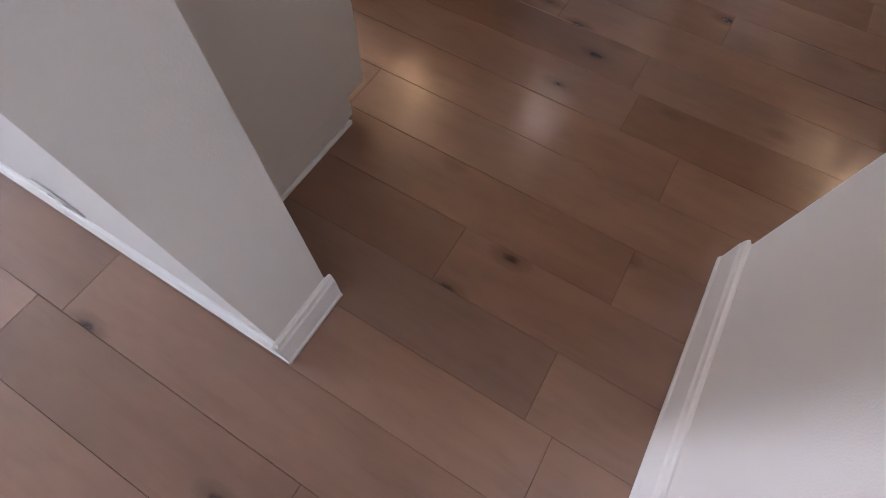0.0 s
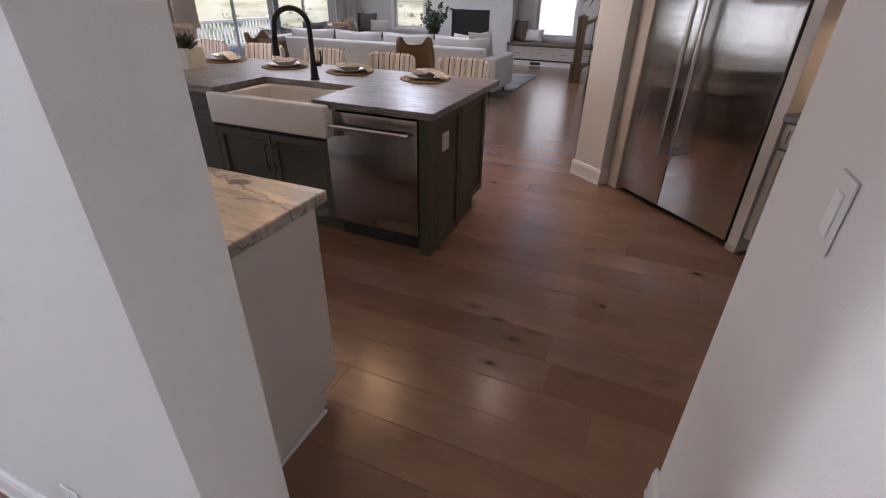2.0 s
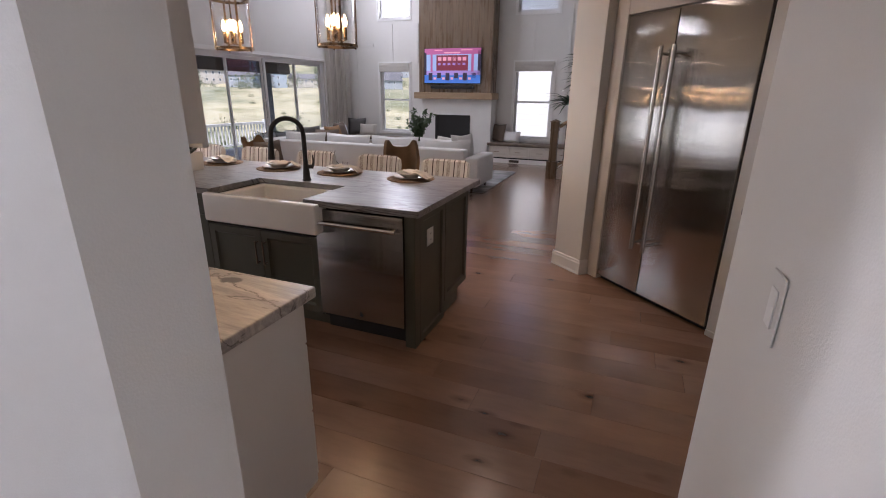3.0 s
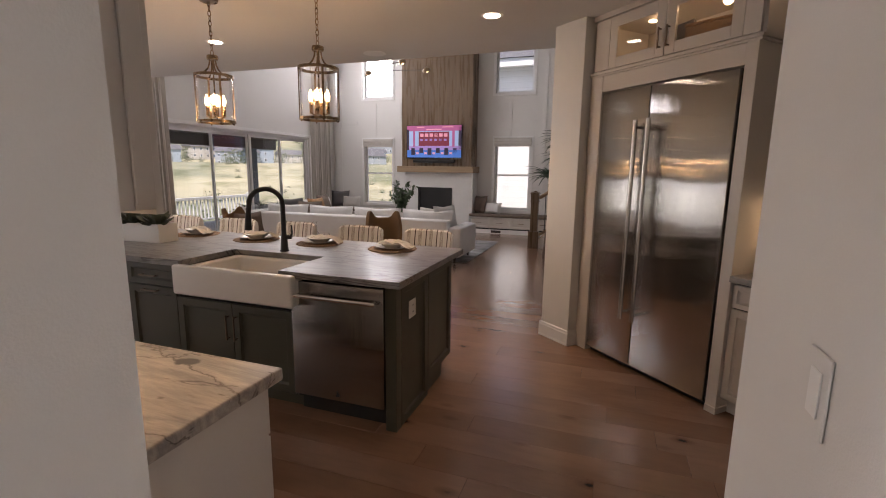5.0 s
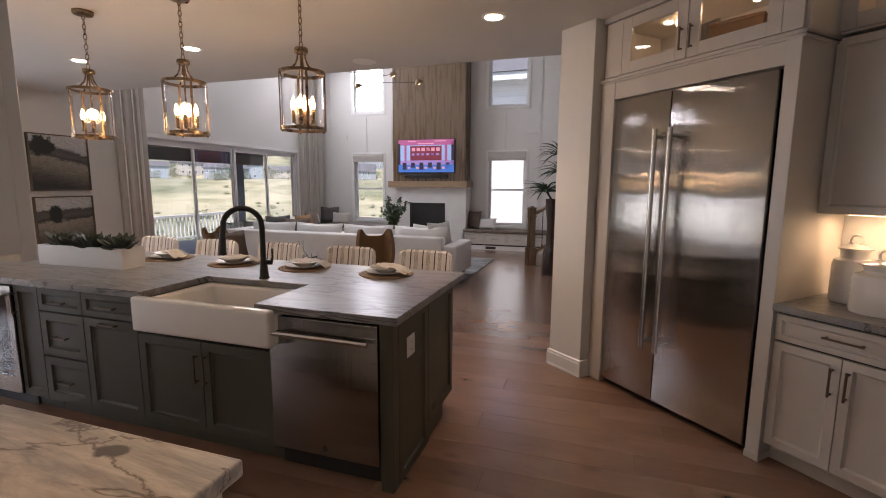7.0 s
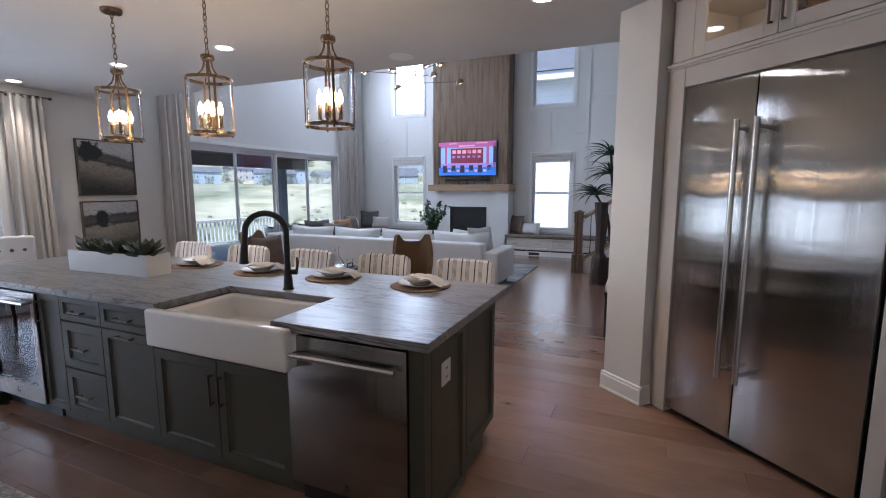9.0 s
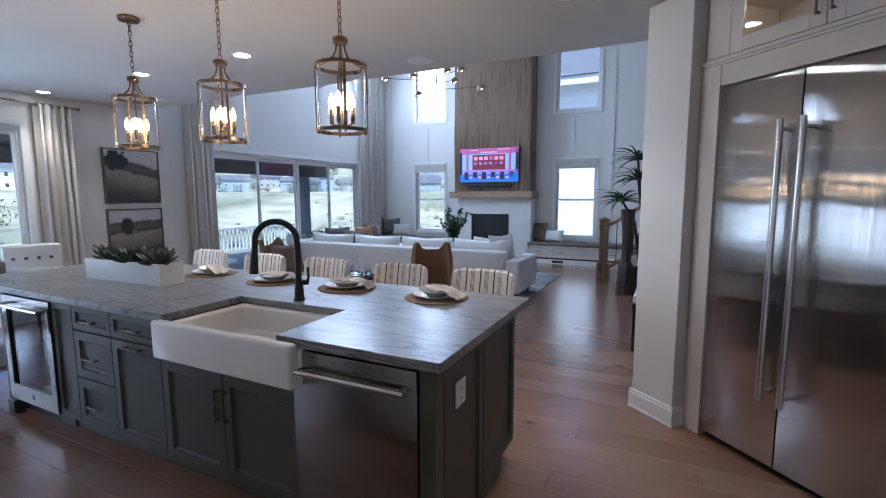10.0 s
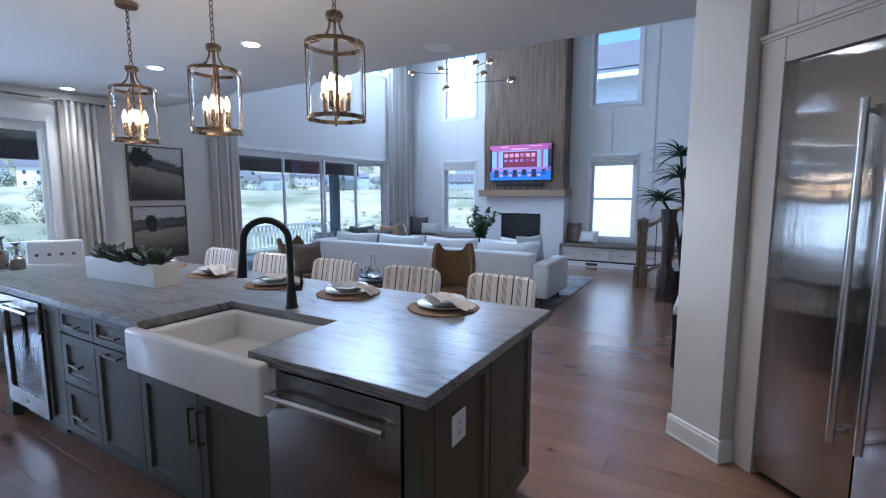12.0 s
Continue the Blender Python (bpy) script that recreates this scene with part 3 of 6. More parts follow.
# drawer unit
c = thing("drawer_cabinet", pose(-2.53, ISL, 0), "olive green island cabinet with three drawers", "cabinet")
carcass(c, 0.40, 0.6, 0.10, 0.878, M["green"])
for z0, z1 in ((0.115, 0.415), (0.42, 0.715), (0.72, 0.872)):
    front(c, "drawer_front", 0.0, 0.40, z0, z1, M["green"], (0.20, (z0 + z1) / 2 - 0.01), False, 0.13, 0.075)
# drawer over door unit
c = thing("door_cabinet", pose(-2.13, ISL, 0), "olive green island cabinet with a drawer above one door", "cabinet")
carcass(c, 0.45, 0.6, 0.10, 0.878, M["green"])
front(c, "drawer_front", 0.0, 0.45, 0.72, 0.872, M["green"], (0.225, 0.792), False, 0.15, 0.06)
front(c, "door", 0.0, 0.45, 0.115, 0.715, M["green"], (0.225, 0.687), False, 0.15, 0.07)
# sink unit
c = thing("sink_cabinet", pose(-1.68, ISL, 0), "olive green sink cabinet with two doors", "cabinet")
carcass(c, 0.945, 0.6, 0.10, 0.70, M["green"])
front(c, "door", 0.0, 0.4725, 0.115, 0.66, M["green"], (0.441, 0.50), True, 0.17, 0.07)
front(c, "door", 0.4725, 0.945, 0.115, 0.66, M["green"], (0.504, 0.50), True, 0.17, 0.07)
# pull-out filler
c = thing("filler_cabinet", pose(-2.765, ISL, 0), "narrow olive green island cabinet beside the drawers", "cabinet")
carcass(c, 0.235, 0.6, 0.10, 0.878, M["green"])
front(c, "door", 0.0, 0.235, 0.115, 0.872, M["green"], (0.02, 0.75), True, 0.15, 0.055)
# island ends, back and post
c = thing("island_end_panel", pose(-0.035, ISL, 0, rz=90), "olive green panelled island end with an outlet", "panel")
part("post", box(0.0, 0.072, 0.0, 0.07, 0, 0.878, 0.002), M["green"], c)
front(c, "panel", 0.074, 0.50, 0.0, 0.878, M["green"], rail=0.07)
front(c, "panel", 0.505, 0.985, 0.12, 0.878, M["green"], rail=0.07)
part("body", box(0.074, 0.985, 0.022, 0.072, 0.12, 0.878), M["green"], c)
part("toe_kick", box(0.505, 0.83, 0.022, 0.072, 0.0, 0.119), M["green"], c)
o = thing("outlet", pose(-0.0485, 0.285, 0.69, rz=90), "white duplex outlet plate on the island end", "outlet")


def outlet_plate(o, w=0.072, h=0.118):
    part("plate", box(-w / 2, w / 2, -0.006, 0.0, -h / 2, h / 2, 0.002), M["trim"], o)
    for z in (-0.021, 0.021):
        s = part("socket", box(-0.017, 0.017, -0.0075, -0.0062, z - 0.014, z + 0.014, 0.0008), M["vinyl"], o)
        for x in (-0.006, 0.006):
            part("slot", box(x - 0.001, x + 0.001, -0.0085, -0.0074, z - 0.005, z + 0.005), M["gap"], s)


outlet_plate(o, 0.1, 0.112)
single("island_back_panel", box(-3.39, -0.108, 0.951, 1.014, 0.0, 0.878, 0.002), M["green"], pose(0, 0, 0), "olive green panelled back of the kitchen island", "panel")
c = thing("island_leg_panel", pose(-3.462, ISL, 0), "olive green panel closing the island beside the wine cooler", "panel")
part("post", box(0, 0.07, 0, 0.92, 0, 0.878, 0.003), M["green"], c)
part("foot", box(-0.012, 0.082, -0.012, 0.932, 0, 0.09, 0.004), M["green"], c)

# dishwasher
d = thing("dishwasher", pose(-0.737, ISL, 0), "stainless steel dishwasher with a bar handle", "dishwasher")
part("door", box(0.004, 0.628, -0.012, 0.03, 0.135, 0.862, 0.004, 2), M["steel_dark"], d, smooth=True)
part("body", box(0.0, 0.63, 0.0305, 0.6, 0.10, 0.875), M["gap"], d)
part("toe_kick", box(0.004, 0.628, 0.07, 0.5, 0.0, 0.099), M["black"], d)
h = part("handle", tube([(0.03, -0.062, 0.785), (0.60, -0.062, 0.785)], 0.0125, 16), M["bar"], d, "polished steel bar handle", True)
for x in (0.055, 0.575):
    part("bracket", tube([(x, -0.062, 0.785), (x, -0.012, 0.785)], 0.009, 10), M["bar"], h, smooth=True)
part("badge", slab([(-0.013, -0.012), (0.013, -0.012), (0.013, 0.0), (0.004, 0.012), (-0.004, 0.024), (-0.007, 0.004)], 0, 0.002, 0), M["black"], d, m=pose(0.315, -0.0125, 0.175, rx=90))
# wine cooler
d = thing("wine_cooler", pose(-3.387, ISL, 0), "stainless under-counter wine cooler with a glass door", "wine cooler")
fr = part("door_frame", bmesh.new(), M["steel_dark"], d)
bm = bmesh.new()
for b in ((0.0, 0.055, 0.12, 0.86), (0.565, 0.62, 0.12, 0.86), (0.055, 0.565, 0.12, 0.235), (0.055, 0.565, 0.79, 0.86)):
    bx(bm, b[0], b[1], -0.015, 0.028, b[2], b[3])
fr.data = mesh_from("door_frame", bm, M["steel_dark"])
part("glass", box(0.055, 0.565, 0.0, 0.008, 0.235, 0.79), M["smoke"], d, "dark tinted glass")
bm = bmesh.new()
bx(bm, 0, 0.62, 0.57, 0.6, 0.10, 0.87)
for x in (0.0, 0.6):
    bx(bm, x, x + 0.02, 0.03, 0.57, 0.10, 0.87)
bx(bm, 0.02, 0.6, 0.03, 0.57, 0.10, 0.13)
bx(bm, 0.02, 0.6, 0.03, 0.57, 0.84, 0.87)
part("cabinet", bm, M["black"], d)
for z in (0.33, 0.46, 0.60, 0.72):
    part("shelf", box(0.025, 0.595, 0.035, 0.5, z, z + 0.012), M["bar"], d)
h = part("handle", tube([(0.02, -0.065, 0.80), (0.60, -0.065, 0.80)], 0.011, 12), M["bar"], d, "polished steel bar handle", True)
for x in (0.045, 0.575):
    part("bracket", tube([(x, -0.065, 0.80), (x, -0.015, 0.80)], 0.008, 8), M["bar"], h, smooth=True)
part("badge", slab([(-0.013, -0.012), (0.013, -0.012), (0.013, 0.0), (0.004, 0.012), (-0.004, 0.024), (-0.007, 0.004)], 0, 0.002, 0), M["black"], d, m=pose(0.31, -0.0155, 0.175, rx=90))
part("toe_kick", box(0.0, 0.62, 0.07, 0.5, 0.0, 0.099), M["black"], d)

# worktop with the sink notch
single("island_worktop", slab([(-3.98, 0), (-1.597, 0), (-1.597, 0.487), (-0.806, 0.487), (-0.806, 0), (0, 0), (0, 1.2), (-3.98, 1.2)], 0.879, 0.92, 0.004), M["stone"], pose(0, 0, 0), "grey veined quartzite island worktop with a sink cutout", "worktop")


# apron sink
def apron_sink():
    bm = bmesh.new()
    x0, x1, y0, y1, z0, z1, t = -1.605, -0.675, -0.055, 0.52, 0.706, 0.878, 0.03
    outer = [bm.verts.new(p) for p in ((x0, y0, z0), (x1, y0, z0), (x1, y1, z0), (x0, y1, z0))]
    rim = [bm.verts.new((p.co.x, p.co.y, z1)) for p in outer]
    inr = [bm.verts.new(p) for p in ((x0 + t + 0.04, y0 + t + 0.01, z1), (x1 - t - 0.04, y0 + t + 0.01, z1), (x1 - t - 0.04, y1 - t - 0.02, z1), (x0 + t + 0.04, y1 - t - 0.02, z1))]
    bot = [bm.verts.new((p.co.x * 0.985 - 0.0171, p.co.y * 0.97 + 0.007, z0 + 0.025)) for p in inr]
    bm.faces.new(outer[::-1])
    for a, b in ((outer, rim), (rim, inr), (inr, bot)):
        for k in range(4):
            bm.faces.new((a[k], a[(k + 1) % 4], b[(k + 1) % 4], b[k]))
    bm.faces.new(bot)
    bmesh.ops.bevel(bm, geom=bm.edges[:], offset=0.022, segments=4, affect="EDGES", profile=0.5)
    return bm


c = thing("apron_sink", pose(0, 0, 0), "white glazed fireclay apron front sink", "sink")
part("basin", apron_sink(), M["white"], c, smooth=True)
part("apron", box(-1.607, -0.673, -0.0585, -0.002, 0.7055, 0.903, 0.016, 4), M["white"], c, smooth=True)
part("drain", lathe([(0.045, 0), (0.045, 0.003), (0.03, 0.004), (0.0, 0.002)], 20), M["bar"], c, smooth=True, m=pose(-1.14, 0.235, 0.7315))

# faucet
f = thing("faucet", pose(-1.195, 0.56, 0.92), "matte black gooseneck kitchen faucet", "faucet")
ux, uy = -0.79, -0.61
arc = [(0, 0, 0.10), (0, 0, 0.22), (0, 0, 0.33)]
arc += [(ux * (0.115 - 0.115 * math.cos(a)), uy * (0.115 - 0.115 * math.cos(a)), 0.345 + 0.115 * math.sin(a)) for a in (math.pi * k / 12 for k in range(1, 12))]
arc += [(ux * 0.231, uy * 0.231, 0.32), (ux * 0.236, uy * 0.236, 0.27)]
part("base", lathe([(0.034, 0), (0.034, 0.006), (0.029, 0.012), (0.026, 0.06), (0.0205, 0.11), (0.019, 0.13), (0.0, 0.131)], 24), M["black"], f, smooth=True)
part("spout", tube(arc, 0.0175, 14), M["black"], f, smooth=True)
part("spray_head", tube([(ux * 0.235, uy * 0.235, 0.285), (ux * 0.24, uy * 0.24, 0.22), (ux * 0.243, uy * 0.243, 0.165)], [0.0195, 0.023, 0.026], 16), M["black"], f, smooth=True)
h = part("lever_hub", tube([(0.01, 0.005, 0.105), (0.05, 0.025, 0.105)], 0.016, 14), M["black"], f, smooth=True)
part("lever", tube([(0.045, 0.022, 0.105), (0.052, 0.026, 0.14), (0.05, 0.025, 0.195)], [0.011, 0.007, 0.006], 10), M["black"], h, smooth=True)


# place settings
def napkin_mesh(seed):
    rnd = random.Random(seed)
    bm = bmesh.new()
    pts = [[bm.verts.new((-0.12 + 0.035 * i, -0.055 + 0.022 * j + 0.012 * math.sin(i * 0.9 + j), 0.018 + 0.022 * abs(math.sin(i * 1.3 + seed)) * abs(math.cos(j * 1.1 + i * 0.5)) + rnd.random() * 0.008 - (0.04 if i > 6 else 0.0) * (i - 6) * 0.45)) for j in range(6)] for i in range(9)]
    for i in range(8):
        for j in range(5):
            bm.faces.new((pts[i][j], pts[i + 1][j], pts[i + 1][j + 1], pts[i][j + 1]))
    bmesh.ops.subdivide_edges(bm, edges=bm.edges[:], cuts=1, smooth=0.8, use_grid_fill=True)
    ret = bmesh.ops.solidify(bm, geom=bm.faces[:], thickness=0.004)
    return bm


PLATE = [(0.0, 0.0), (0.075, 0.0), (0.08, 0.003), (0.128, 0.014), (0.138, 0.019), (0.138, 0.022), (0.126, 0.019), (0.08, 0.008), (0.0, 0.006)]
BOWL = [(0.0, 0.0), (0.055, 0.0), (0.06, 0.003), (0.098, 0.028), (0.112, 0.034), (0.112, 0.037), (0.094, 0.032), (0.058, 0.010), (0.0, 0.008)]
for k, (px, py) in enumerate(((-0.5, 0.955), (-1.165, 0.965), (-1.775, 0.93), (-2.47, 0.96), (-3.18, 0.96))):
    g = "place settings on the island"
    single("placemat", lathe([(0.0, 0), (0.185, 0), (0.19, 0.003), (0.186, 0.007), (0.0, 0.006)], 40), M["mat"], pose(px, py, 0.9205, rz=31 * k), "round woven seagrass placemat on the worktop", "placemat", g, True)
    single("dinner_plate", lathe(PLATE, 36), M["plate"], pose(px, py, 0.928), "cream stoneware dinner plate on a woven placemat", "plate", g, True)
    single("salad_bowl", lathe(BOWL, 36), M["plate"], pose(px, py + 0.004, 0.9365), "shallow cream stoneware bowl on a dinner plate", "bowl", g, True)
    single("napkin", napkin_mesh(k + 1), M["napkin"], pose(px + 0.035, py - 0.01, 0.951, rz=-18 + 23 * (k % 3)), "folded beige linen napkin draped over the bowl", "napkin", g, True)

# planter with succulents
p = thing("planter", pose(-2.745, 0.535, 0.92, rz=2), "long white rectangular planter on the worktop", "planter")
bm = bmesh.new()
bx(bm, -0.415, 0.415, -0.09, -0.076, 0, 0.15)
bx(bm, -0.415, 0.415, 0.076, 0.09, 0, 0.15)
bx(bm, -0.415, -0.401, -0.076, 0.076, 0, 0.15)
bx(bm, 0.401, 0.415, -0.076, 0.076, 0, 0.15)
bx(bm, -0.401, 0.401, -0.076, 0.076, 0, 0.012)
part("box", bm, M["trim"], p)
part("soil", box(-0.4, 0.4, -0.075, 0.075, 0.013, 0.125), M["dark_wood"], p, "dark potting soil")


def leaf_mesh():
    """One fleshy pointed leaf, a unit long along z."""
    bm = bmesh.new()
    pts = []
    for s, ww, up in ((0.05, 0.35, 0.0), (0.45, 1.0, 0.0), (0.75, 0.85, 0.05), (1.0, 0.05, 0.16)):
        cen = Vector((-up, 0, s))
        pts.append([bm.verts.new(cen + Vector((q * 0.10 * ww, y * 0.27 * ww, 0))) for y, q in ((-0.75, -0.5), (0, 0.6), (0.75, -0.5), (0, -0.3))])
    for p0, p1 in zip(pts, pts[1:]):
        for j in range(4):
            bm.faces.new((p0[j], p0[(j + 1) % 4], p1[(j + 1) % 4], p1[j]))
    bm.faces.new(pts[0][::-1])
    bm.faces.new(pts[-1])
    return mesh_from("leaf", bm, M["succ"], True)


leaf = leaf_mesh()
rnd = random.Random(8)
for k in range(6):
    core = part("succulent", lathe([(0.0, 0.0), (0.02, 0.0), (0.024, 0.02), (0.0, 0.035)], 10), M["succ"], p, "grey-green succulent rosette", True, pose(-0.33 + 0.132 * k, 0.025 * (-1) ** k, 0.1255, 9 * math.sin(k * 2.1), 9 * math.cos(k * 1.7), 40 * k))
    size = (0.15, 0.125, 0.11, 0.16, 0.12, 0.15)[k]
    for q in range(30):
        u = q / 30
        tilt, ln = 0.2 + 1.1 * (1 - u) + rnd.random() * 0.2, size * (0.5 + 0.6 * (1 - u)) * rnd.uniform(0.85, 1.15)
        lf = new("leaf", leaf)
        lf.parent = core
        lf.matrix_basis = Matrix.Translation((0, 0, 0.014)) @ Matrix.Rotation(q * 2.4 + rnd.random() * 0.3, 4, "Z") @ Matrix.Rotation(tilt, 4, "Y") @ Matrix.Diagonal((ln, ln, ln, 1))


# counter stools
def stool():
    s = thing("counter_stool", pose(-0.45, 1.33, 0), "counter stool in cream upholstery with brown stripes", "stool", "stools along the island")
    part("seat", box(-0.225, 0.225, -0.2, 0.2, 0.585, 0.675, 0.03, 3), M["stripe"], s, smooth=True)
    bm = bmesh.new()
    n = 12
    rows = []
    for z, dy in ((0.60, 0.16), (0.70, 0.185), (0.82, 0.21), (0.93, 0.232), (0.985, 0.243), (1.0, 0.262), (0.985, 0.285), (0.92, 0.292), (0.8, 0.275), (0.62, 0.245)):
        rows.append([bm.verts.new((-0.222 + 0.444 * i / n, dy + 0.03 * (1 - (2 * i / n - 1) ** 2), z - (0.02 if i in (0, n) and z > 0.97 else 0))) for i in range(n + 1)])
    for a, b in zip(rows, rows[1:] + rows[:1]):
        for i in range(n):
            bm.faces.new((a[i], a[i + 1], b[i + 1], b[i]))
    bm.faces.new([r[0] for r in rows])
    bm.faces.new([r[n] for r in rows][::-1])
    part("backrest", bm, M["stripe"], s, smooth=True)
    part("seat_frame", box(-0.21, 0.21, -0.185, 0.185, 0.54, 0.5845, 0.004), M["dark_wood"], s)
    for x in (-0.185, 0.185):
        for y in (-0.16, 0.16):
            part("leg", tube([(x, y, 0.541), (x * 1.06, y * 1.08, 0.0)], [0.02, 0.014], 8), M["dark_wood"], s, smooth=True)
    for y in (-0.168, 0.168):
        part("stretcher", tube([(-0.19, y, 0.2), (0.19, y, 0.2)], 0.009, 8), M["dark_wood"], s, smooth=True)
    return s


st = stool()
for sx, turn in ((-1.13, 1.5), (-1.87, -1), (-2.575, 2), (-3.32, -2)):
    copy_thing(st, pose(sx, 1.33, 0, rz=turn))


# pendants
def pendant():
    p = thing("pendant_lantern", pose(-0.875, 0.595, 0), "antique brass glass lantern pendant hung on a chain", "pendant lamp", "pendants over the island")
    R = 0.13
    part("canopy", lathe([(0.0, 2.715), (0.062, 2.715), (0.066, 2.725), (0.066, 2.7395), (0.0, 2.7395)], 24), M["brass"], p, smooth=True)
    bm = bmesh.new()
    for k, z in enumerate([2.362 + 0.034 * i for i in range(11)]):
        ring = [(0.0105 * math.cos(a), 0, z + 0.0225 * math.sin(a)) for a in (2 * math.pi * j / 10 for j in range(11))]
        b2 = tube(ring, 0.0028, 6)
        b2.transform(Matrix.Rotation(radians(90 * (k % 2)), 4, "Z"))
        me = bpy.data.meshes.new("link")
        b2.to_mesh(me)
        b2.free()
        bm.from_mesh(me)
        bpy.data.meshes.remove(me)
    part("chain", bm, M["brass"], p, smooth=True)
    part("cap", lathe([(0.0, 2.312), (0.036, 2.312), (0.04, 2.318), (0.04, 2.338), (0.036, 2.344), (0.01, 2.346), (0.0, 2.346)], 24), M["brass"], p, smooth=True)
    for k in range(4):
        a = radians(45 + 90 * k)
        pts = [(r * math.cos(a), r * math.sin(a), z) for r, z in ((0.02, 2.313), (0.024, 2.28), (0.036, 2.25), (0.062, 2.222), (0.098, 2.204), (R, 2.196))]
        part("arm", tube(pts, 0.0055, 8), M["brass"], p, smooth=True)
        part("strap", box(-0.007, 0.007, -0.003, 0.003, 1.868, 2.205), M["brass"], p, m=pose((R + 0.004) * math.cos(a), (R + 0.004) * math.sin(a), 0, rz=math.degrees(a) + 90))
        part("finial", lathe([(0.0, 1.846), (0.005, 1.85), (0.005, 1.858), (0.0, 1.858)], 10), M["brass"], p, smooth=True, m=pose((R - 0.005) * math.cos(a), (R - 0.005) * math.sin(a), 0))
    for z in (1.858, 2.188):
        bm = bmesh.new()
        n = 40
        prof = [(R - 0.008, z), (R + 0.008, z), (R + 0.008, z + 0.018), (R - 0.008, z + 0.018)]
        lp = [[bm.verts.new((r * math.cos(a), r * math.sin(a), h)) for r, h in prof] for a in (2 * math.pi * j / n for j in range(n))]
        for j in range(n):
            for q in range(4):
                bm.faces.new((lp[j][q], lp[j][(q + 1) % 4], lp[(j + 1) % n][(q + 1) % 4], lp[(j + 1) % n][q]))
        part("ring", bm, M["brass"], p, smooth=True)
    bm = bmesh.new()
    n = 40
    lp = [[bm.verts.new((r * math.cos(a), r * math.sin(a), h)) for r, h in ((R - 0.004, 1.872), (R - 0.004, 2.192), (R - 0.007, 2.192), (R - 0.007, 1.872))] for a in (2 * math.pi * j / n for j in range(n))]
    for j in range(n):
        for q in range(4):
            bm.faces.new((lp[j][q], lp[j][(q + 1) % 4], lp[(j + 1) % n][(q + 1) % 4], lp[(j + 1) % n][q]))
    g = part("glass_cylinder", bm, M["glass"], p, "clear glass", True)
    g.visible_shadow = False
    part("stem", tube([(0, 0, 2.32), (0, 0, 1.9)], 0.0055, 8), M["brass"], p, smooth=True)
    for k in range(4):
        a = radians(90 * k + 20)
        x, y = 0.058 * math.cos(a), 0.058 * math.sin(a)
        arm = part("candle_arm", tube([(0, 0, 1.905), (x * 0.6, y * 0.6, 1.895), (x, y, 1.905)], 0.0045, 8), M["brass"], p, smooth=True)
        part("candle", tube([(x, y, 1.903), (x, y, 1.985)], 0.0115, 12), M["brass"], arm, smooth=True)
        part("bulb", lathe([(0.0, 1.985), (0.009, 1.987), (0.015, 2.005), (0.0155, 2.02), (0.009, 2.045), (0.003, 2.062), (0.0, 2.064)], 12), M["bulb"], arm, "glowing flame bulb", True, pose(x, y, 0)).visible_shadow = False
    return p


pd = pendant()
for sx, turn in ((-1.79, 17), (-2.67, 33)):
    copy_thing(pd, pose(sx, 0.595, 0, rz=turn))


def downlight(x, y, z=CZ):
    d = thing("downlight", pose(x, y, z), "white trimmed recessed ceiling light, lit", "ceiling light", "recessed ceiling lights")
    part("trim", lathe([(0.062, -0.0005), (0.088, -0.0005), (0.088, -0.006), (0.08, -0.009), (0.062, -0.005)], 28), M["trim"], d, smooth=True)
    part("lens", lathe([(0.0, -0.0065), (0.061, -0.0065), (0.061, -0.004), (0.0, -0.004)], 28), M["can"], d, "glowing lens").visible_shadow = False


for cx, cy in ((-2.68, 1.54), (-4.1, 1.53), (-5.92, 1.5), (0.086, 1.57)):
    downlight(cx, cy)
for cx, cy in ((-1.39, 2.40), (-5.17, 2.35)):
    d = thing("ceiling_speaker", pose(cx, cy, CZ), "round white ceiling speaker grille", "speaker", "ceiling speakers")
    part("grille", lathe([(0.0, -0.004), (0.105, -0.004), (0.105, -0.0005), (0.0, -0.0005)], 32), M["ceil"], d, smooth=True)
    part("rim", lathe([(0.106, -0.0005), (0.118, -0.0005), (0.118, -0.005), (0.106, -0.006)], 32), M["trim"], d, smooth=True)

# ---- refrigerator wall, turned by 45 degrees ----
d = thing("refrigerator", DIAG @ pose(0, 1.933, 0), "tall stainless steel built-in refrigerator with two doors", "refrigerator")
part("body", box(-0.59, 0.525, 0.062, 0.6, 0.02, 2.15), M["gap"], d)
part("toe_kick", box(-0.58, 0.512, 0.05, 0.6, 0.0, 0.019), M["black"], d)
for x0, x1, hx in ((-0.583, -0.124, -0.178), (-0.118, 0.502, -0.066)):
    k = part("door", box(x0, x1, 0.0, 0.06, 0.045, 2.14, 0.004, 2), M["steel"], d, smooth=True)
    h = part("handle", tube([(hx, -0.065, 0.42), (hx, -0.065, 1.90)], 0.0165, 18), M["bar"], k, "long polished steel tube handle", True)
for hx in (-0.178, -0.066):
    for z in (0.47, 1.85):
        part("handle_mount", tube([(hx, -0.06, z), (hx + 0.004, 0.0, z)], 0.011, 10), M["bar"], d, smooth=True)

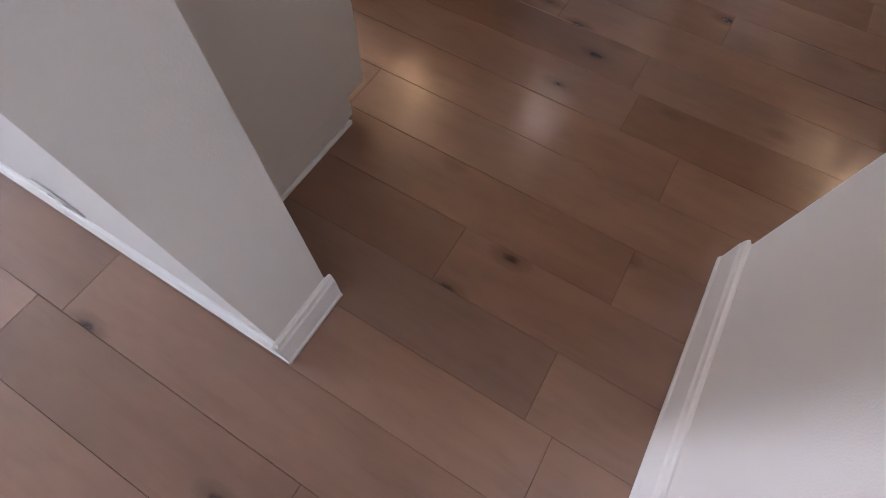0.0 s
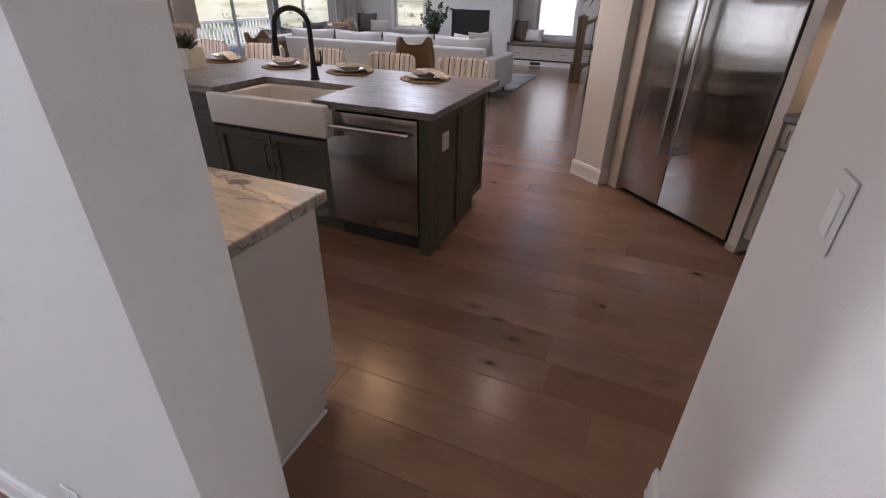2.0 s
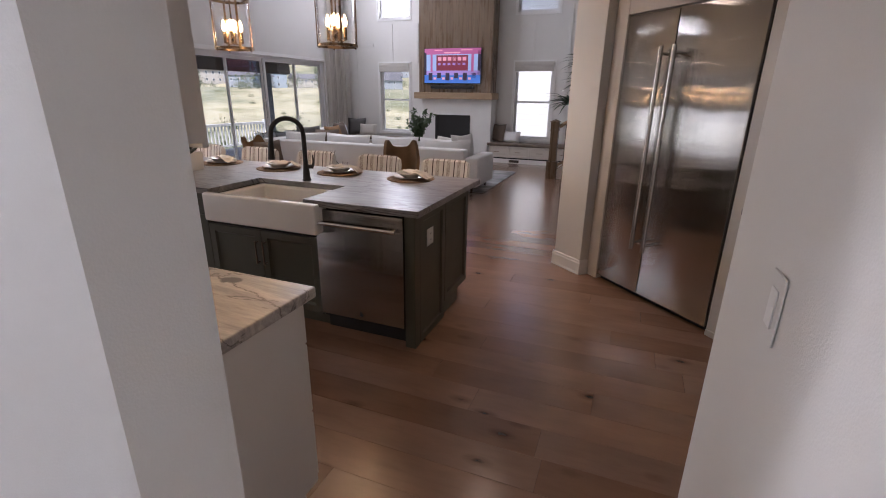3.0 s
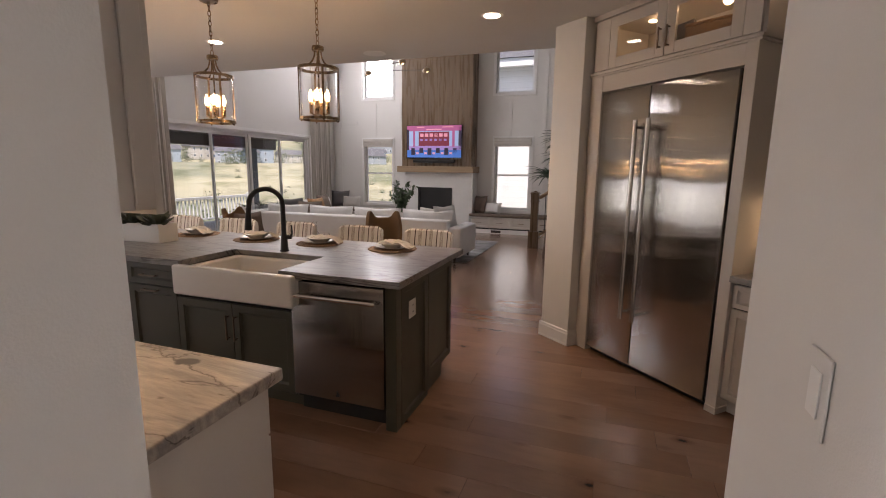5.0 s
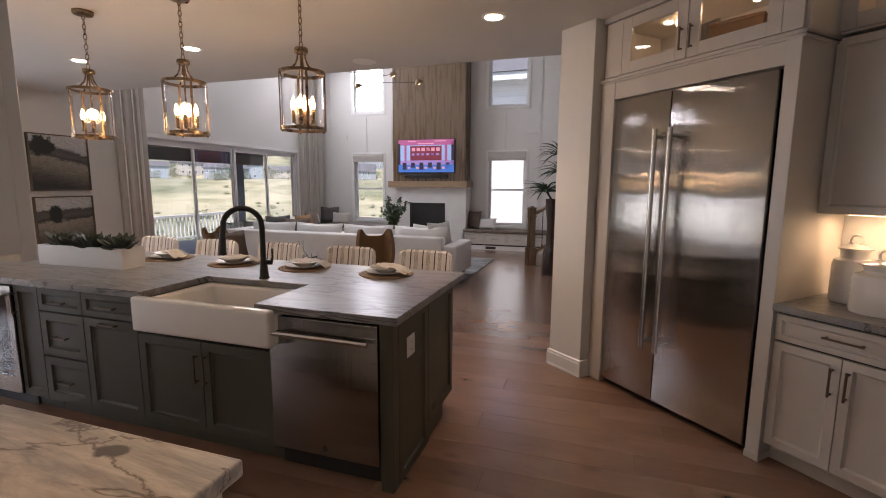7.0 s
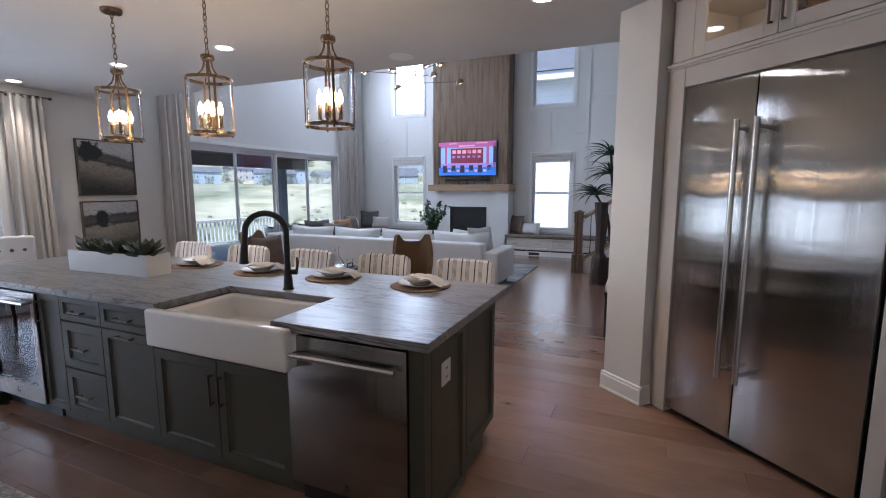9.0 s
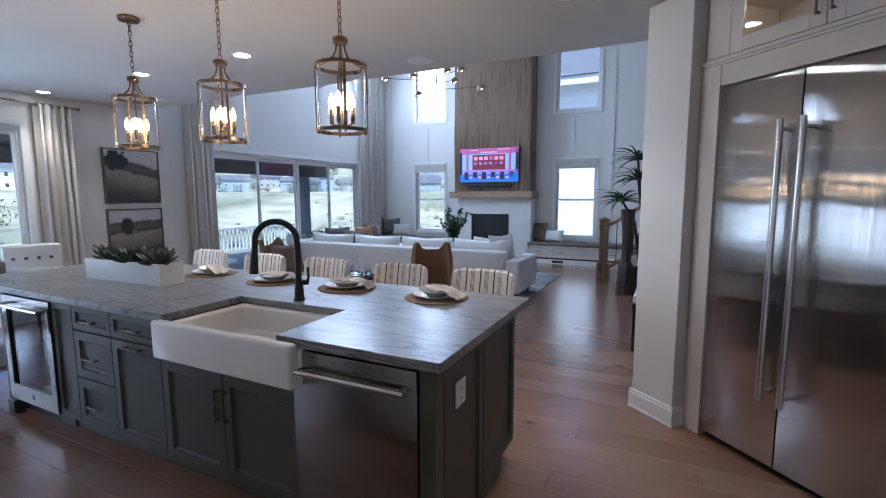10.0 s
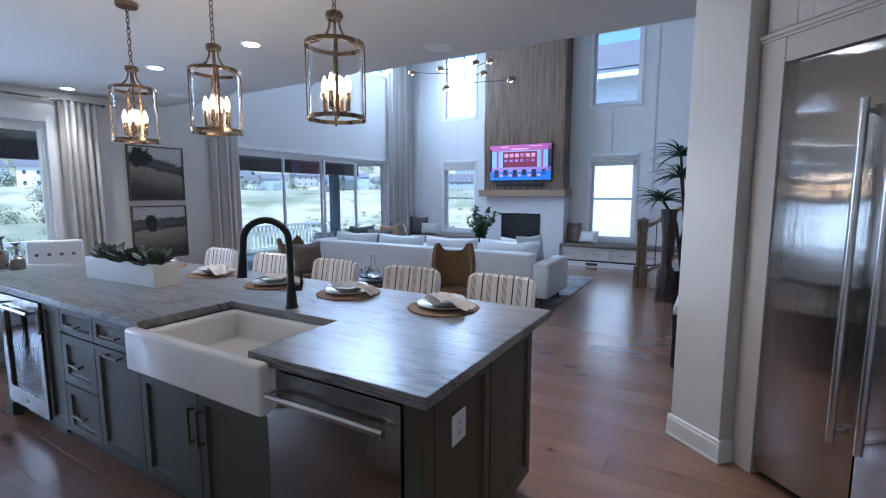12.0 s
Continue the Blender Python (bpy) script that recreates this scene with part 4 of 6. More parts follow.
e = thing("refrigerator_surround", DIAG @ pose(0, 1.933, 0), "cream painted surround built round the refrigerator", "cabinet")
part("stile", box(-0.72, -0.592, -0.003, 0.6, 0.0, 2.285, 0.002), M["cream"], e)
part("stile", box(0.528, 0.60, -0.008, 0.63, 0.0, 2.285, 0.002), M["cream"], e)
part("top_rail", box(-0.592, 0.528, 0.0, 0.06, 2.152, 2.285, 0.002), M["cream"], e)
part("plinth", box(0.526, 0.604, -0.014, 0.2, 0.0, 0.045, 0.002), M["cream"], e)
bm = bmesh.new()
bx(bm, -0.72, 0.625, -0.022, 0.6, 2.286, 2.306)
bx(bm, -0.72, 0.615, -0.012, 0.6, 2.272, 2.2855)
bx(bm, 0.6005, 0.625, -0.022, 0.63, 2.286, 2.306)
part("ledge_moulding", bm, M["cream"], e)


def glazed_cabinet(m, w, d, z0, z1, doors, label):
    g = thing("display_cabinet", m, label, "cabinet", "glass display cabinets")
    for b, nm in (((0, 0.02, 0.022, d, z0, z1), "side"), ((w - 0.02, w, 0.022, d, z0, z1), "side"), ((0.02, w - 0.02, d - 0.02, d, z0, z1), "back"), ((0.02, w - 0.02, 0.022, d - 0.02, z0, z0 + 0.02), "bottom"), ((0.02, w - 0.02, 0.022, d - 0.02, z1 - 0.02, z1), "top")):
        part(nm, box(*b), M["cream"], g)
    for x0, x1, hx in doors:
        bm = bmesh.new()
        r = 0.075
        for b in ((x0, x0 + r, z0 + 0.012, z1 - 0.01), (x1 - r, x1, z0 + 0.012, z1 - 0.01), (x0 + r, x1 - r, z0 + 0.012, z0 + 0.012 + r), (x0 + r, x1 - r, z1 - 0.01 - r, z1 - 0.01)):
            bx(bm, b[0] + 0.0015, b[1] - 0.0015 if b[1] == x1 else b[1], 0.0, 0.02, b[2], b[3])
        k = part("door", bm, M["cream"], g)
        gl = part("pane", box(x0 + r, x1 - r, 0.008, 0.012, z0 + 0.012 + r, z1 - 0.01 - r), M["glass"], k, "clear glass")
        gl.visible_shadow = False
        part("handle", pull(0.14, True), M["bronze"], k, "slim bronze bar handle", m=pose(hx, 0, z0 + 0.13))
    return g


g = glazed_cabinet(DIAG @ pose(-0.72, 1.935, 0), 1.33, 0.6, 2.307, 2.7, [(0.17, 0.672, 0.64), (0.676, 1.21, 0.708)], "cream display cabinet with glass doors above the refrigerator")
part("filler", box(0.02, 0.168, 0.0, 0.02, 2.319, 2.69), M["cream"], g)
part("filler", box(1.212, 1.31, 0.0, 0.02, 2.319, 2.69), M["cream"], g)
part("crown", box(0.0, 1.335, -0.012, 0.6, 2.7, 2.739), M["cream"], g)
for x, y in ((0.30, 0.3), (0.50, 0.22), (0.95, 0.25)):
    p = thing("puck_light", DIAG @ pose(-0.72 + x, 1.935 + y, 2.68), "small round cabinet light, lit", "cabinet light", "cabinet puck lights")
    part("lens", lathe([(0.0, -0.008), (0.03, -0.008), (0.03, -0.0005), (0.0, -0.0005)], 18), M["puck"], p).visible_shadow = False
b = thing("basket", DIAG @ pose(0.12, 2.2, 2.3275, rz=12), "brown woven rectangular basket inside the glass cabinet", "basket")
part("body", box(-0.15, 0.15, -0.1, 0.1, 0.0, 0.185, 0.018, 2), M["basket"], b, smooth=True)
part("rim", tube([(-0.145, -0.095, 0.187), (0.145, -0.095, 0.187), (0.145, 0.095, 0.187), (-0.145, 0.095, 0.187), (-0.145, -0.095, 0.187)], 0.01, 8), M["basket"], b, smooth=True)
for x in (-0.151, 0.151):
    part("handle", tube([(x, -0.045, 0.13), (x * 1.12, -0.04, 0.15), (x * 1.12, 0.04, 0.15), (x, 0.045, 0.13)], 0.007, 8), M["basket"], b, smooth=True)
single("wooden_board", box(-0.012, 0.012, -0.09, 0.09, 0.0, 0.24, 0.006, 2), M["dark_wood"], DIAG @ pose(-0.075, 2.16, 2.3275, rz=80), "dark wooden board standing beside the basket", "board")
for x in (-0.3, 0.2):
    v = DIAG @ Vector((x, 2.2, 2.64))
    bulb_light("cabinet_glow", v, 0.32, 0.03)

# pantry base cabinets, worktop and uppers
for k, s0 in enumerate((0.603, 1.225)):
    c = thing("pantry_cabinet", DIAG @ pose(s0, 1.95, 0), "cream pantry base cabinet with a drawer above two doors", "cabinet", "pantry base cabinets")
    carcass(c, 0.62, 0.6, 0.105, 0.878, M["cream"])
    front(c, "drawer_front", 0.0, 0.62, 0.715, 0.862, M["cream"], (0.31, 0.795), False, 0.17, 0.04)
    front(c, "door", 0.0, 0.31, 0.115, 0.708, M["cream"], (0.277, 0.58), True, 0.15)
    front(c, "door", 0.31, 0.62, 0.115, 0.708, M["cream"], (0.343, 0.58), True, 0.15)
bm = slab([(0.602, 1.905), (2.6, 1.905), (2.6, 2.573), (0.602, 2.573)], 0.879, 0.918, 0.004)
bm.transform(DIAG)
single("pantry_worktop", bm, M["stone"], pose(0, 0, 0), "grey veined quartzite pantry worktop", "worktop")
for k, s0 in enumerate((0.603, 1.225)):
    c = thing("wall_cabinet", DIAG @ pose(s0, 2.24, 0), "cream pantry wall cabinet over the worktop", "cabinet", "pantry wall cabinets")
    part("body", box(0, 0.62, 0.022, 0.33, 1.40, 2.30), M["cream"], c)
    # black sheet that draws the shade round the door
    part("reveal_shade", box(0.004, 0.616, 0.0195, 0.0215, 1.404, 2.296), M["gap"], c)
    front(c, "door", 0.0, 0.62, 1.388, 2.30, M["cream"], (0.585, 1.55), True, 0.15)
    glazed_cabinet(DIAG @ pose(s0, 2.24, 0), 0.62, 0.33, 2.322, 2.7, [(0.0, 0.62, 0.59)], "cream display cabinet with a glass door, lit inside")
    v = DIAG @ Vector((s0 + 0.31, 2.42, 2.66))
    bulb_light("cabinet_glow", v, 0.35, 0.03)
    p = thing("under_cabinet_light", DIAG @ pose(s0 + 0.06, 2.42, 1.399), "slim white under-cabinet light, lit", "cabinet light", "under-cabinet lights")
    part("housing", box(0, 0.46, -0.03, 0.03, -0.016, 0, 0.002), M["trim"], p)
    part("lens", box(0.02, 0.44, -0.02, 0.02, -0.019, -0.0165), M["puck"], p)
    area_light("under_cabinet_glow", DIAG @ pose(s0 + 0.29, 2.42, 1.375), 0.42, 0.05, 1.6, WARM)
part("crown", box(0.603, 2.0, 2.235, 2.57, 2.7, 2.739), M["cream"], c, m=(DIAG @ pose(1.225, 2.24, 0)).inverted() @ DIAG)


def jar(m, label, r, h):
    j = thing("ceramic_jar", m, label, "jar", "ceramic jars on the pantry worktop")
    part("body", lathe([(0.0, 0.0), (r * 0.96, 0.0), (r, 0.012), (r, h * 0.72), (r * 0.93, h * 0.8), (r * 0.66, h * 0.84), (r * 0.62, h * 0.9), (r * 0.7, h), (0.0, h)], 32), M["white"], j, smooth=True)
    lid = part("lid", lathe([(0.0, h + 0.0005), (r * 0.78, h + 0.0005), (r * 0.8, h + 0.008), (r * 0.3, h + 0.026), (0.0, h + 0.028)], 32), M["white"], j, smooth=True)
    part("ring", tube([(0.026 * math.cos(a), 0, h + 0.05 + 0.026 * math.sin(a)) for a in (2 * math.pi * k / 16 for k in range(17))], 0.007, 8), M["white"], lid, smooth=True)


jar(DIAG @ pose(0.765, 2.32, 0.9185), "tall white glazed ceramic jar with a ring lid", 0.092, 0.285)
jar(DIAG @ pose(0.945, 2.17, 0.9185), "squat white glazed ceramic jar with a ring lid", 0.12, 0.235)

# ---- left run: cabinet, worktop, wall cabinet and range ----
NORTH = pose(0.088, -1.152, 0, rz=180)
c = thing("base_cabinet", NORTH, "cream base cabinet with a plain end panel", "cabinet")
carcass(c, 0.79, 0.642, 0.105, 0.878, M["cream"])
part("end_panel", box(-0.012, -0.0005, 0.025, 0.642, 0.105, 0.878), M["cream"], c)
part("end_foot", box(-0.012, -0.0005, 0.122, 0.642, 0.0, 0.1045), M["cream"], c)
part("shoe", box(-0.024, -0.0125, 0.118, 0.642, 0.0, 0.018, 0.004, 2), M["trim"], c)
for z0, z1 in ((0.115, 0.41), (0.415, 0.70), (0.705, 0.868)):
    front(c, "drawer_front", 0.0, 0.79, z0, z1, M["cream"], (0.395, (z0 + z1) / 2), False, 0.2, 0.055)
single("range_worktop", slab([(-0.708, -1.796), (0.121, -1.796), (0.121, -1.122), (-0.708, -1.122)], 0.879, 0.92, 0.006), M["stone_warm"], pose(0, 0, 0), "pale tan quartzite worktop with dark veins", "worktop")
c = thing("wall_cabinet", pose(0.096, -1.46, 0, rz=180), "cream wall cabinet over the tan worktop", "cabinet")
part("body", box(0, 0.79, 0.022, 0.332, 1.44, 2.7), M["cream"], c)
# black sheet that draws the shade between the two doors
part("reveal_shade", box(0.004, 0.786, 0.0195, 0.0215, 1.444, 2.69), M["gap"], c)
front(c, "door", 0.0, 0.395, 1.425, 2.69, M["cream"], (0.36, 1.55), True, 0.15)
front(c, "door", 0.395, 0.79, 1.425, 2.69, M["cream"], (0.43, 1.55), True, 0.15)
part("end_stile", box(-0.008, -0.0005, 0.0225, 0.07, 1.44, 2.7, 0.002), M["cream"], c)
part("crown", box(-0.015, 0.79, -0.01, 0.332, 2.7, 2.739), M["cream"], c)
p = thing("under_cabinet_light", pose(0.06, -1.63, 1.4395, rz=180), "slim white under-cabinet light, lit", "cabinet light", "under-cabinet lights")
part("housing", box(0.05, 0.7, -0.03, 0.03, -0.016, 0, 0.002), M["trim"], p)
part("lens", box(0.07, 0.68, -0.02, 0.02, -0.019, -0.0165), M["puck"], p)
area_light("under_cabinet_glow", pose(-0.3, -1.63, 1.415), 0.6, 0.05, 0.7, WARM)

r = thing("range", pose(-0.712, -1.132, 0, rz=180), "stainless steel gas range with black grates", "range")
part("body", box(0, 0.9, 0.02, 0.66, 0.1, 0.915, 0.003), M["steel"], r)
part("oven_door", box(0.02, 0.88, -0.005, 0.0195, 0.2, 0.76, 0.004), M["steel"], r)
part("handle", tube([(0.08, -0.055, 0.72), (0.82, -0.055, 0.72)], 0.013, 12), M["bar"], r, smooth=True)
for k in range(5):
    part("knob", tube([(0.12 + 0.165 * k, 0.019, 0.84), (0.12 + 0.165 * k, -0.03, 0.84)], 0.024, 16), M["black"], r, smooth=True)
part("cooktop", box(0.02, 0.88, 0.05, 0.652, 0.9155, 0.922), M["gloss_black"], r)
for k in range(3):
    bm = bmesh.new()
    x = 0.04 + 0.28 * k
    for q in range(4):
        bx(bm, x + 0.08 * q, x + 0.08 * q + 0.014, 0.09, 0.64, 0.938, 0.954)
    for y in (0.09, 0.355, 0.626):
        bx(bm, x, x + 0.254, y, y + 0.014, 0.9225, 0.9375)
    part("grate", bm, M["black"], r)

# switch and outlet in the passage
w = thing("light_switch", pose(1.335, -1.482, 1.23, rz=-90), "white paddle light switch plate on the passage wall", "light switch")
part("plate", box(-0.036, 0.036, -0.004, 0.0, -0.06, 0.06, 0.002), M["wall"], w)
part("paddle", box(-0.017, 0.017, -0.007, -0.0042, -0.034, 0.034, 0.001), M["trim"], w)
w = thing("outlet", pose(-0.17, -1.986, 0.265), "white duplex outlet plate low on the entry wall", "outlet")
outlet_plate(w)


# ---- windows and glazed doors ----
def frame_bars(bars, y0, y1):
    bm = bmesh.new()
    for x0, x1, z0, z1 in bars:
        bx(bm, x0, x1, y0, y1, z0, z1)
    return bm


def pane(parent, x0, x1, z0, z1, y=0.1):
    g = part("pane", box(x0, x1, y, y + 0.006, z0, z1), M["glass"], parent, "clear glass")
    g.visible_shadow = False


def casing(parent, w, z0, z1, t=0.075, sill=False):
    bars = [(-t, 0, z0 - (t if sill else 0), z1 + t), (w, w + t, z0 - (t if sill else 0), z1 + t), (0, w, z1, z1 + t)]
    if sill:
        bars.append((0, w, z0 - t, z0))
    part("casing", frame_bars(bars, -0.018, -0.0005), M["trim"], parent)


def slider(name, m, w, z0, z1, panels):
    s = tagged(new(name), "white framed sliding glass door to the patio", "sliding door", kind="structure")
    s.matrix_basis = m
    casing(s, w, z0, z1, 0.07)
    part("door_frame", frame_bars([(0.001, 0.03, z0, z1 - 0.001), (w - 0.03, w - 0.001, z0, z1 - 0.001), (0.03, w - 0.03, z1 - 0.05, z1 - 0.001), (0.03, w - 0.03, z0, z0 + 0.03)], 0.03, 0.16), M["vinyl"], s)
    pw = (w - 0.06) / panels
    for k in range(panels):
        x0, x1, y = 0.03 + pw * k, 0.03 + pw * (k + 1), 0.05 + 0.05 * (k % 2)
        part("sash", frame_bars([(x0, x0 + 0.036, z0 + 0.03, z1 - 0.05), (x1 - 0.036, x1, z0 + 0.03, z1 - 0.05), (x0 + 0.036, x1 - 0.036, z1 - 0.11, z1 - 0.05), (x0 + 0.036, x1 - 0.036, z0 + 0.03, z0 + 0.12)], y, y + 0.04), M["vinyl"], s)
        pane(s, x0 + 0.036, x1 - 0.036, z0 + 0.12, z1 - 0.11, y + 0.015)
        if k % 2:
            part("latch", box(x0 + 0.02, x0 + 0.035, y - 0.02, y - 0.0005, 0.95, 1.2, 0.003), M["black"], s)
    return s


def window(name, m, w, z0, z1, rail=None):
    s = tagged(new(name), "white framed window in the panelled wall", "window", kind="structure")
    s.matrix_basis = m
    casing(s, w, z0, z1, 0.06, True)
    bars = [(0.001, 0.05, z0 + 0.001, z1 - 0.001), (w - 0.05, w - 0.001, z0 + 0.001, z1 - 0.001), (0.05, w - 0.05, z1 - 0.05, z1 - 0.001), (0.05, w - 0.05, z0 + 0.001, z0 + 0.05)]
    if rail:
        bars.append((0.05, w - 0.05, rail - 0.022, rail + 0.022))
        pane(s, 0.05, w - 0.05, z0 + 0.05, rail - 0.022)
        pane(s, 0.05, w - 0.05, rail + 0.022, z1 - 0.05)
    else:
        pane(s, 0.05, w - 0.05, z0 + 0.05, z1 - 0.05)
    part("window_frame", frame_bars(bars, 0.08, 0.13), M["vinyl"], s)
    return s


slider("door_1", pose(WX, 3.9, 0, rz=90), 4.09, 0.02, 2.28, 4)
slider("door_2", pose(WX, -2.6, 0, rz=90), 3.96, 0.02, 2.36, 3)
window("window_1", pose(-5.27, FY, 0), 0.84, 0.6, 2.29, 1.41)
window("window_2", pose(-1.63, FY, 0), 0.875, 0.56, 2.29, 1.41)
window("window_3", pose(-5.265, FY, 0), 0.85, 3.37, 4.93)
window("window_4", pose(-1.655, FY, 0), 0.915, 3.36, 4.87)
window("window_5", pose(WX, 4.3, 0, rz=90), 3.85, 4.3, 5.3)
# added window behind the viewpoint, for the south fill lamp
window("added_window_south", pose(0.2, -5.0, 0, rz=180), 2.2, 0.6, 2.3)
# unseen window, added where the west fill lamp stands
window("added_window_west", pose(WX, -4.85, 0, rz=90), 1.1, 0.6, 2.3)


def shade(m, w, z0, z1):
    s = thing("roman_shade", m, "beige linen roman shade raised at the window top", "window shade", "roman shades")
    part("headrail", box(0.0, w, -0.045, -0.019, z1 - 0.03, z1, 0.002), M["linen"], s)
    for k in range(3):
        h = (z1 - z0 - 0.03) / 3
        part("fold", box(0.004, w - 0.004, -0.04 - 0.006 * k, -0.02, z0 + h * k, z0 + h * (k + 1) + 0.012, 0.006, 2), M["linen"], s, smooth=True)


shade(pose(-5.29, FY, 0), 0.88, 2.1, 2.31)
shade(pose(-1.65, FY, 0), 0.915, 2.1, 2.31)

# wall battens
for x, z0, z1 in ((-6.0, 0.45, GZ), (-4.2, 2.32, 3.22), (-0.45, 0.45, GZ), (0.25, 0.45, GZ), (-4.92, 2.32, 3.22), (-1.27, 2.32, 3.22)):
    part("batten", box(x - 0.04, x + 0.04, FY - 0.014, FY - 0.0005, z0, z1, 0.002), M["wall"], wall_n)
for x0, x1, z in ((-0.409, 0.209, 3.52), (-0.409, 0.209, 1.95), (0.291, 1.5, 3.52), (0.291, 1.5, 1.95), (-5.959, -5.45, 2.75), (-0.75, -0.491, 2.75)):
    part("batten", box(x0, x1, FY - 0.013, FY - 0.0005, z - 0.04, z + 0.04, 0.002), M["wall"], wall_n)


def curtain(m, w, z0, z1, folds, label, rod=None, group="curtains"):
    c = thing("curtain", m, label, "curtain", group)
    bm = bmesh.new()
    n = folds * 8
    ring = []
    for k in range(n + 1):
        x = w * k / n
        y = -0.075 + 0.042 * math.sin(2 * math.pi * folds * k / n) + 0.012 * math.sin(k * 0.7)
        ring.append((x + 0.01 * math.sin(k * 1.9), y))
    levels = (z0, z0 + (z1 - z0) * 0.35, z0 + (z1 - z0) * 0.7, z1)
    rows = []
    for q, z in enumerate(levels):
        s = 1.0 + 0.05 * (3 - q) / 3
        rows.append(([bm.verts.new(((x - w / 2) * s + w / 2, y, z)) for x, y in ring], [bm.verts.new(((x - w / 2) * s + w / 2, y + 0.006, z)) for x, y in ring]))
    for (f0, b0), (f1, b1) in zip(rows, rows[1:]):
        for k in range(n):
            bm.faces.new((f0[k], f0[k + 1], f1[k + 1], f1[k]))
            bm.faces.new((b0[k + 1], b0[k], b1[k], b1[k + 1]))
        bm.faces.new((b0[0], f0[0], f1[0], b1[0]))
        bm.faces.new((f0[n], b0[n], b1[n], f1[n]))
    for f, b in (rows[0], rows[-1]):
        for k in range(n):
            bm.faces.new((f[k], b[k], b[k + 1], f[k + 1]))
    part("cloth", bm, M["linen"], c, smooth=True)
    for k in range(folds):
        part("ring", lathe([(0.022, 0.0), (0.027, 0.0), (0.027, 0.006), (0.022, 0.006)], 12), M["pewter"], c, smooth=True, m=pose((k + 0.5) * w / folds, -0.075, z1 - 0.01, ry=90))
    return c


curtain(pose(WX, 3.39, 0, rz=90), 0.49, 0.01, 5.2, 5, "tall beige linen curtain beside the sliding doors")
curtain(pose(WX, 8.03, 0, rz=90), 0.76, 0.01, 5.2, 8, "tall pale linen curtain in the great room corner")
curtain(pose(WX, 1.47, 0, rz=90), 0.40, 0.01, 2.63, 5, "beige linen curtain beside the dining doors")
for y0, y1, z in ((-3.0, 1.93, 2.63), (3.3, 8.7, 5.2)):
    r = thing("curtain_rod", pose(WX + 0.075, 0, z), "slim pewter curtain rod on brackets", "curtain rod", "curtain rods")
    part("rod", tube([(0, y0, 0), (0, y1, 0)], 0.012, 10), M["pewter"], r, smooth=True)
    part("finial", lathe([(0.0, 0.0), (0.012, 0.0), (0.022, 0.02), (0.018, 0.04), (0.0, 0.05)], 14), M["pewter"], r, smooth=True, m=pose(0, y1, 0, rx=-90))
    for y in (y1 - 0.06, y0 + 0.1):
        part("bracket", box(-0.0745, 0.0, y - 0.008, y + 0.008, -0.012, 0.012), M["pewter"], r)

for k, z in enumerate((1.425, 0.59)):
    p = thing("framed_painting", pose(WX + 0.003, 2.585, z, rz=90), "dark framed landscape painting of a tree on a hill", "painting", "paintings on the dining wall")
    part("canvas", box(-0.365, 0.365, -0.028, -0.004, 0.01, 0.74), painting("landscape_paint", ((-0.2, 0.6, 0.85), (-0.13, 0.5, 1.5))[k], (0.22, -0.05)[k]), p, "muted grey-brown landscape")
    part("frame", frame_bars([(-0.38, -0.364, -0.004, 0.755), (0.364, 0.38, -0.004, 0.755), (-0.364, 0.364, -0.004, 0.012), (-0.364, 0.364, 0.739, 0.755)], -0.042, -0.002), M["frame"], p)

# ---- fireplace wall ----
f = thing("fireplace", pose(0, 0, 0), "white plaster fireplace with an oak clad chimney", "fireplace")
part("surround", frame_bars([(-3.86, -3.5, 0, 1.455), (-2.585, -2.07, 0, 1.455), (-3.5, -2.585, 0, 0.42), (-3.5, -2.585, 1.085, 1.455)], 8.7, 9.148), M["tile"], f)
part("mantel", box(-4.03, -2.02, 8.58, 9.148, 1.456, 1.605, 0.006), M["oak_flat"], f, "pale oak beam mantel")
part("firebox", frame_bars([(-3.499, -3.46, 0.421, 1.084), (-2.625, -2.586, 0.421, 1.084), (-3.46, -2.625, 0.421, 0.46), (-3.46, -2.625, 1.05, 1.084)], 8.69, 9.1), M["black"], f, "black metal firebox")
part("firebox_glass", box(-3.46, -2.625, 8.72, 8.728, 0.46, 1.05), M["black"], f)
part("chimney_core", box(-3.935, -2.12, 8.73, 9.148, 1.6055, GZ - 0.001), M["dark_wood"], f)
x = -3.945
k = 0
while x < -2.13:
    wd = min((0.19, 0.235, 0.16, 0.21)[k % 4], -2.11 - x)
    part("oak_board", box(x + 0.0004, x + wd - 0.0004, 8.708, 8.7295, 1.606, GZ - 0.002, 0.0015), M["oak"], f)
    x += wd
    k += 1
part("side_board", box(-2.119, -2.095, 8.73, 9.148, 1.606, GZ - 0.002), M["oak"], f)
t = thing("television", pose(-3.065, 8.655, 1.80), "wall television showing a bright pink and blue room", "television")
part("body", box(-0.725, 0.725, 0.0, 0.045, 0, 0.80, 0.006), M["black"], t)
part("screen", box(-0.71, 0.71, -0.002, -0.0005, 0.02, 0.79), glow("screen_pale", (0.30, 0.42, 0.62), 0.42), t)
SCR = {"pink": glow("screen_pink", (0.42, 0.10, 0.26), 0.32), "rose": glow("screen_rose", (0.75, 0.36, 0.46), 0.32), "blue": glow("screen_blue", (0.05, 0.16, 0.5), 0.45), "dark": glow("screen_dark", (0.03, 0.02, 0.05), 0.3), "red": glow("screen_red", (0.2, 0.025, 0.05), 0.32), "lilac": glow("screen_lilac", (0.36, 0.24, 0.55), 0.32)}
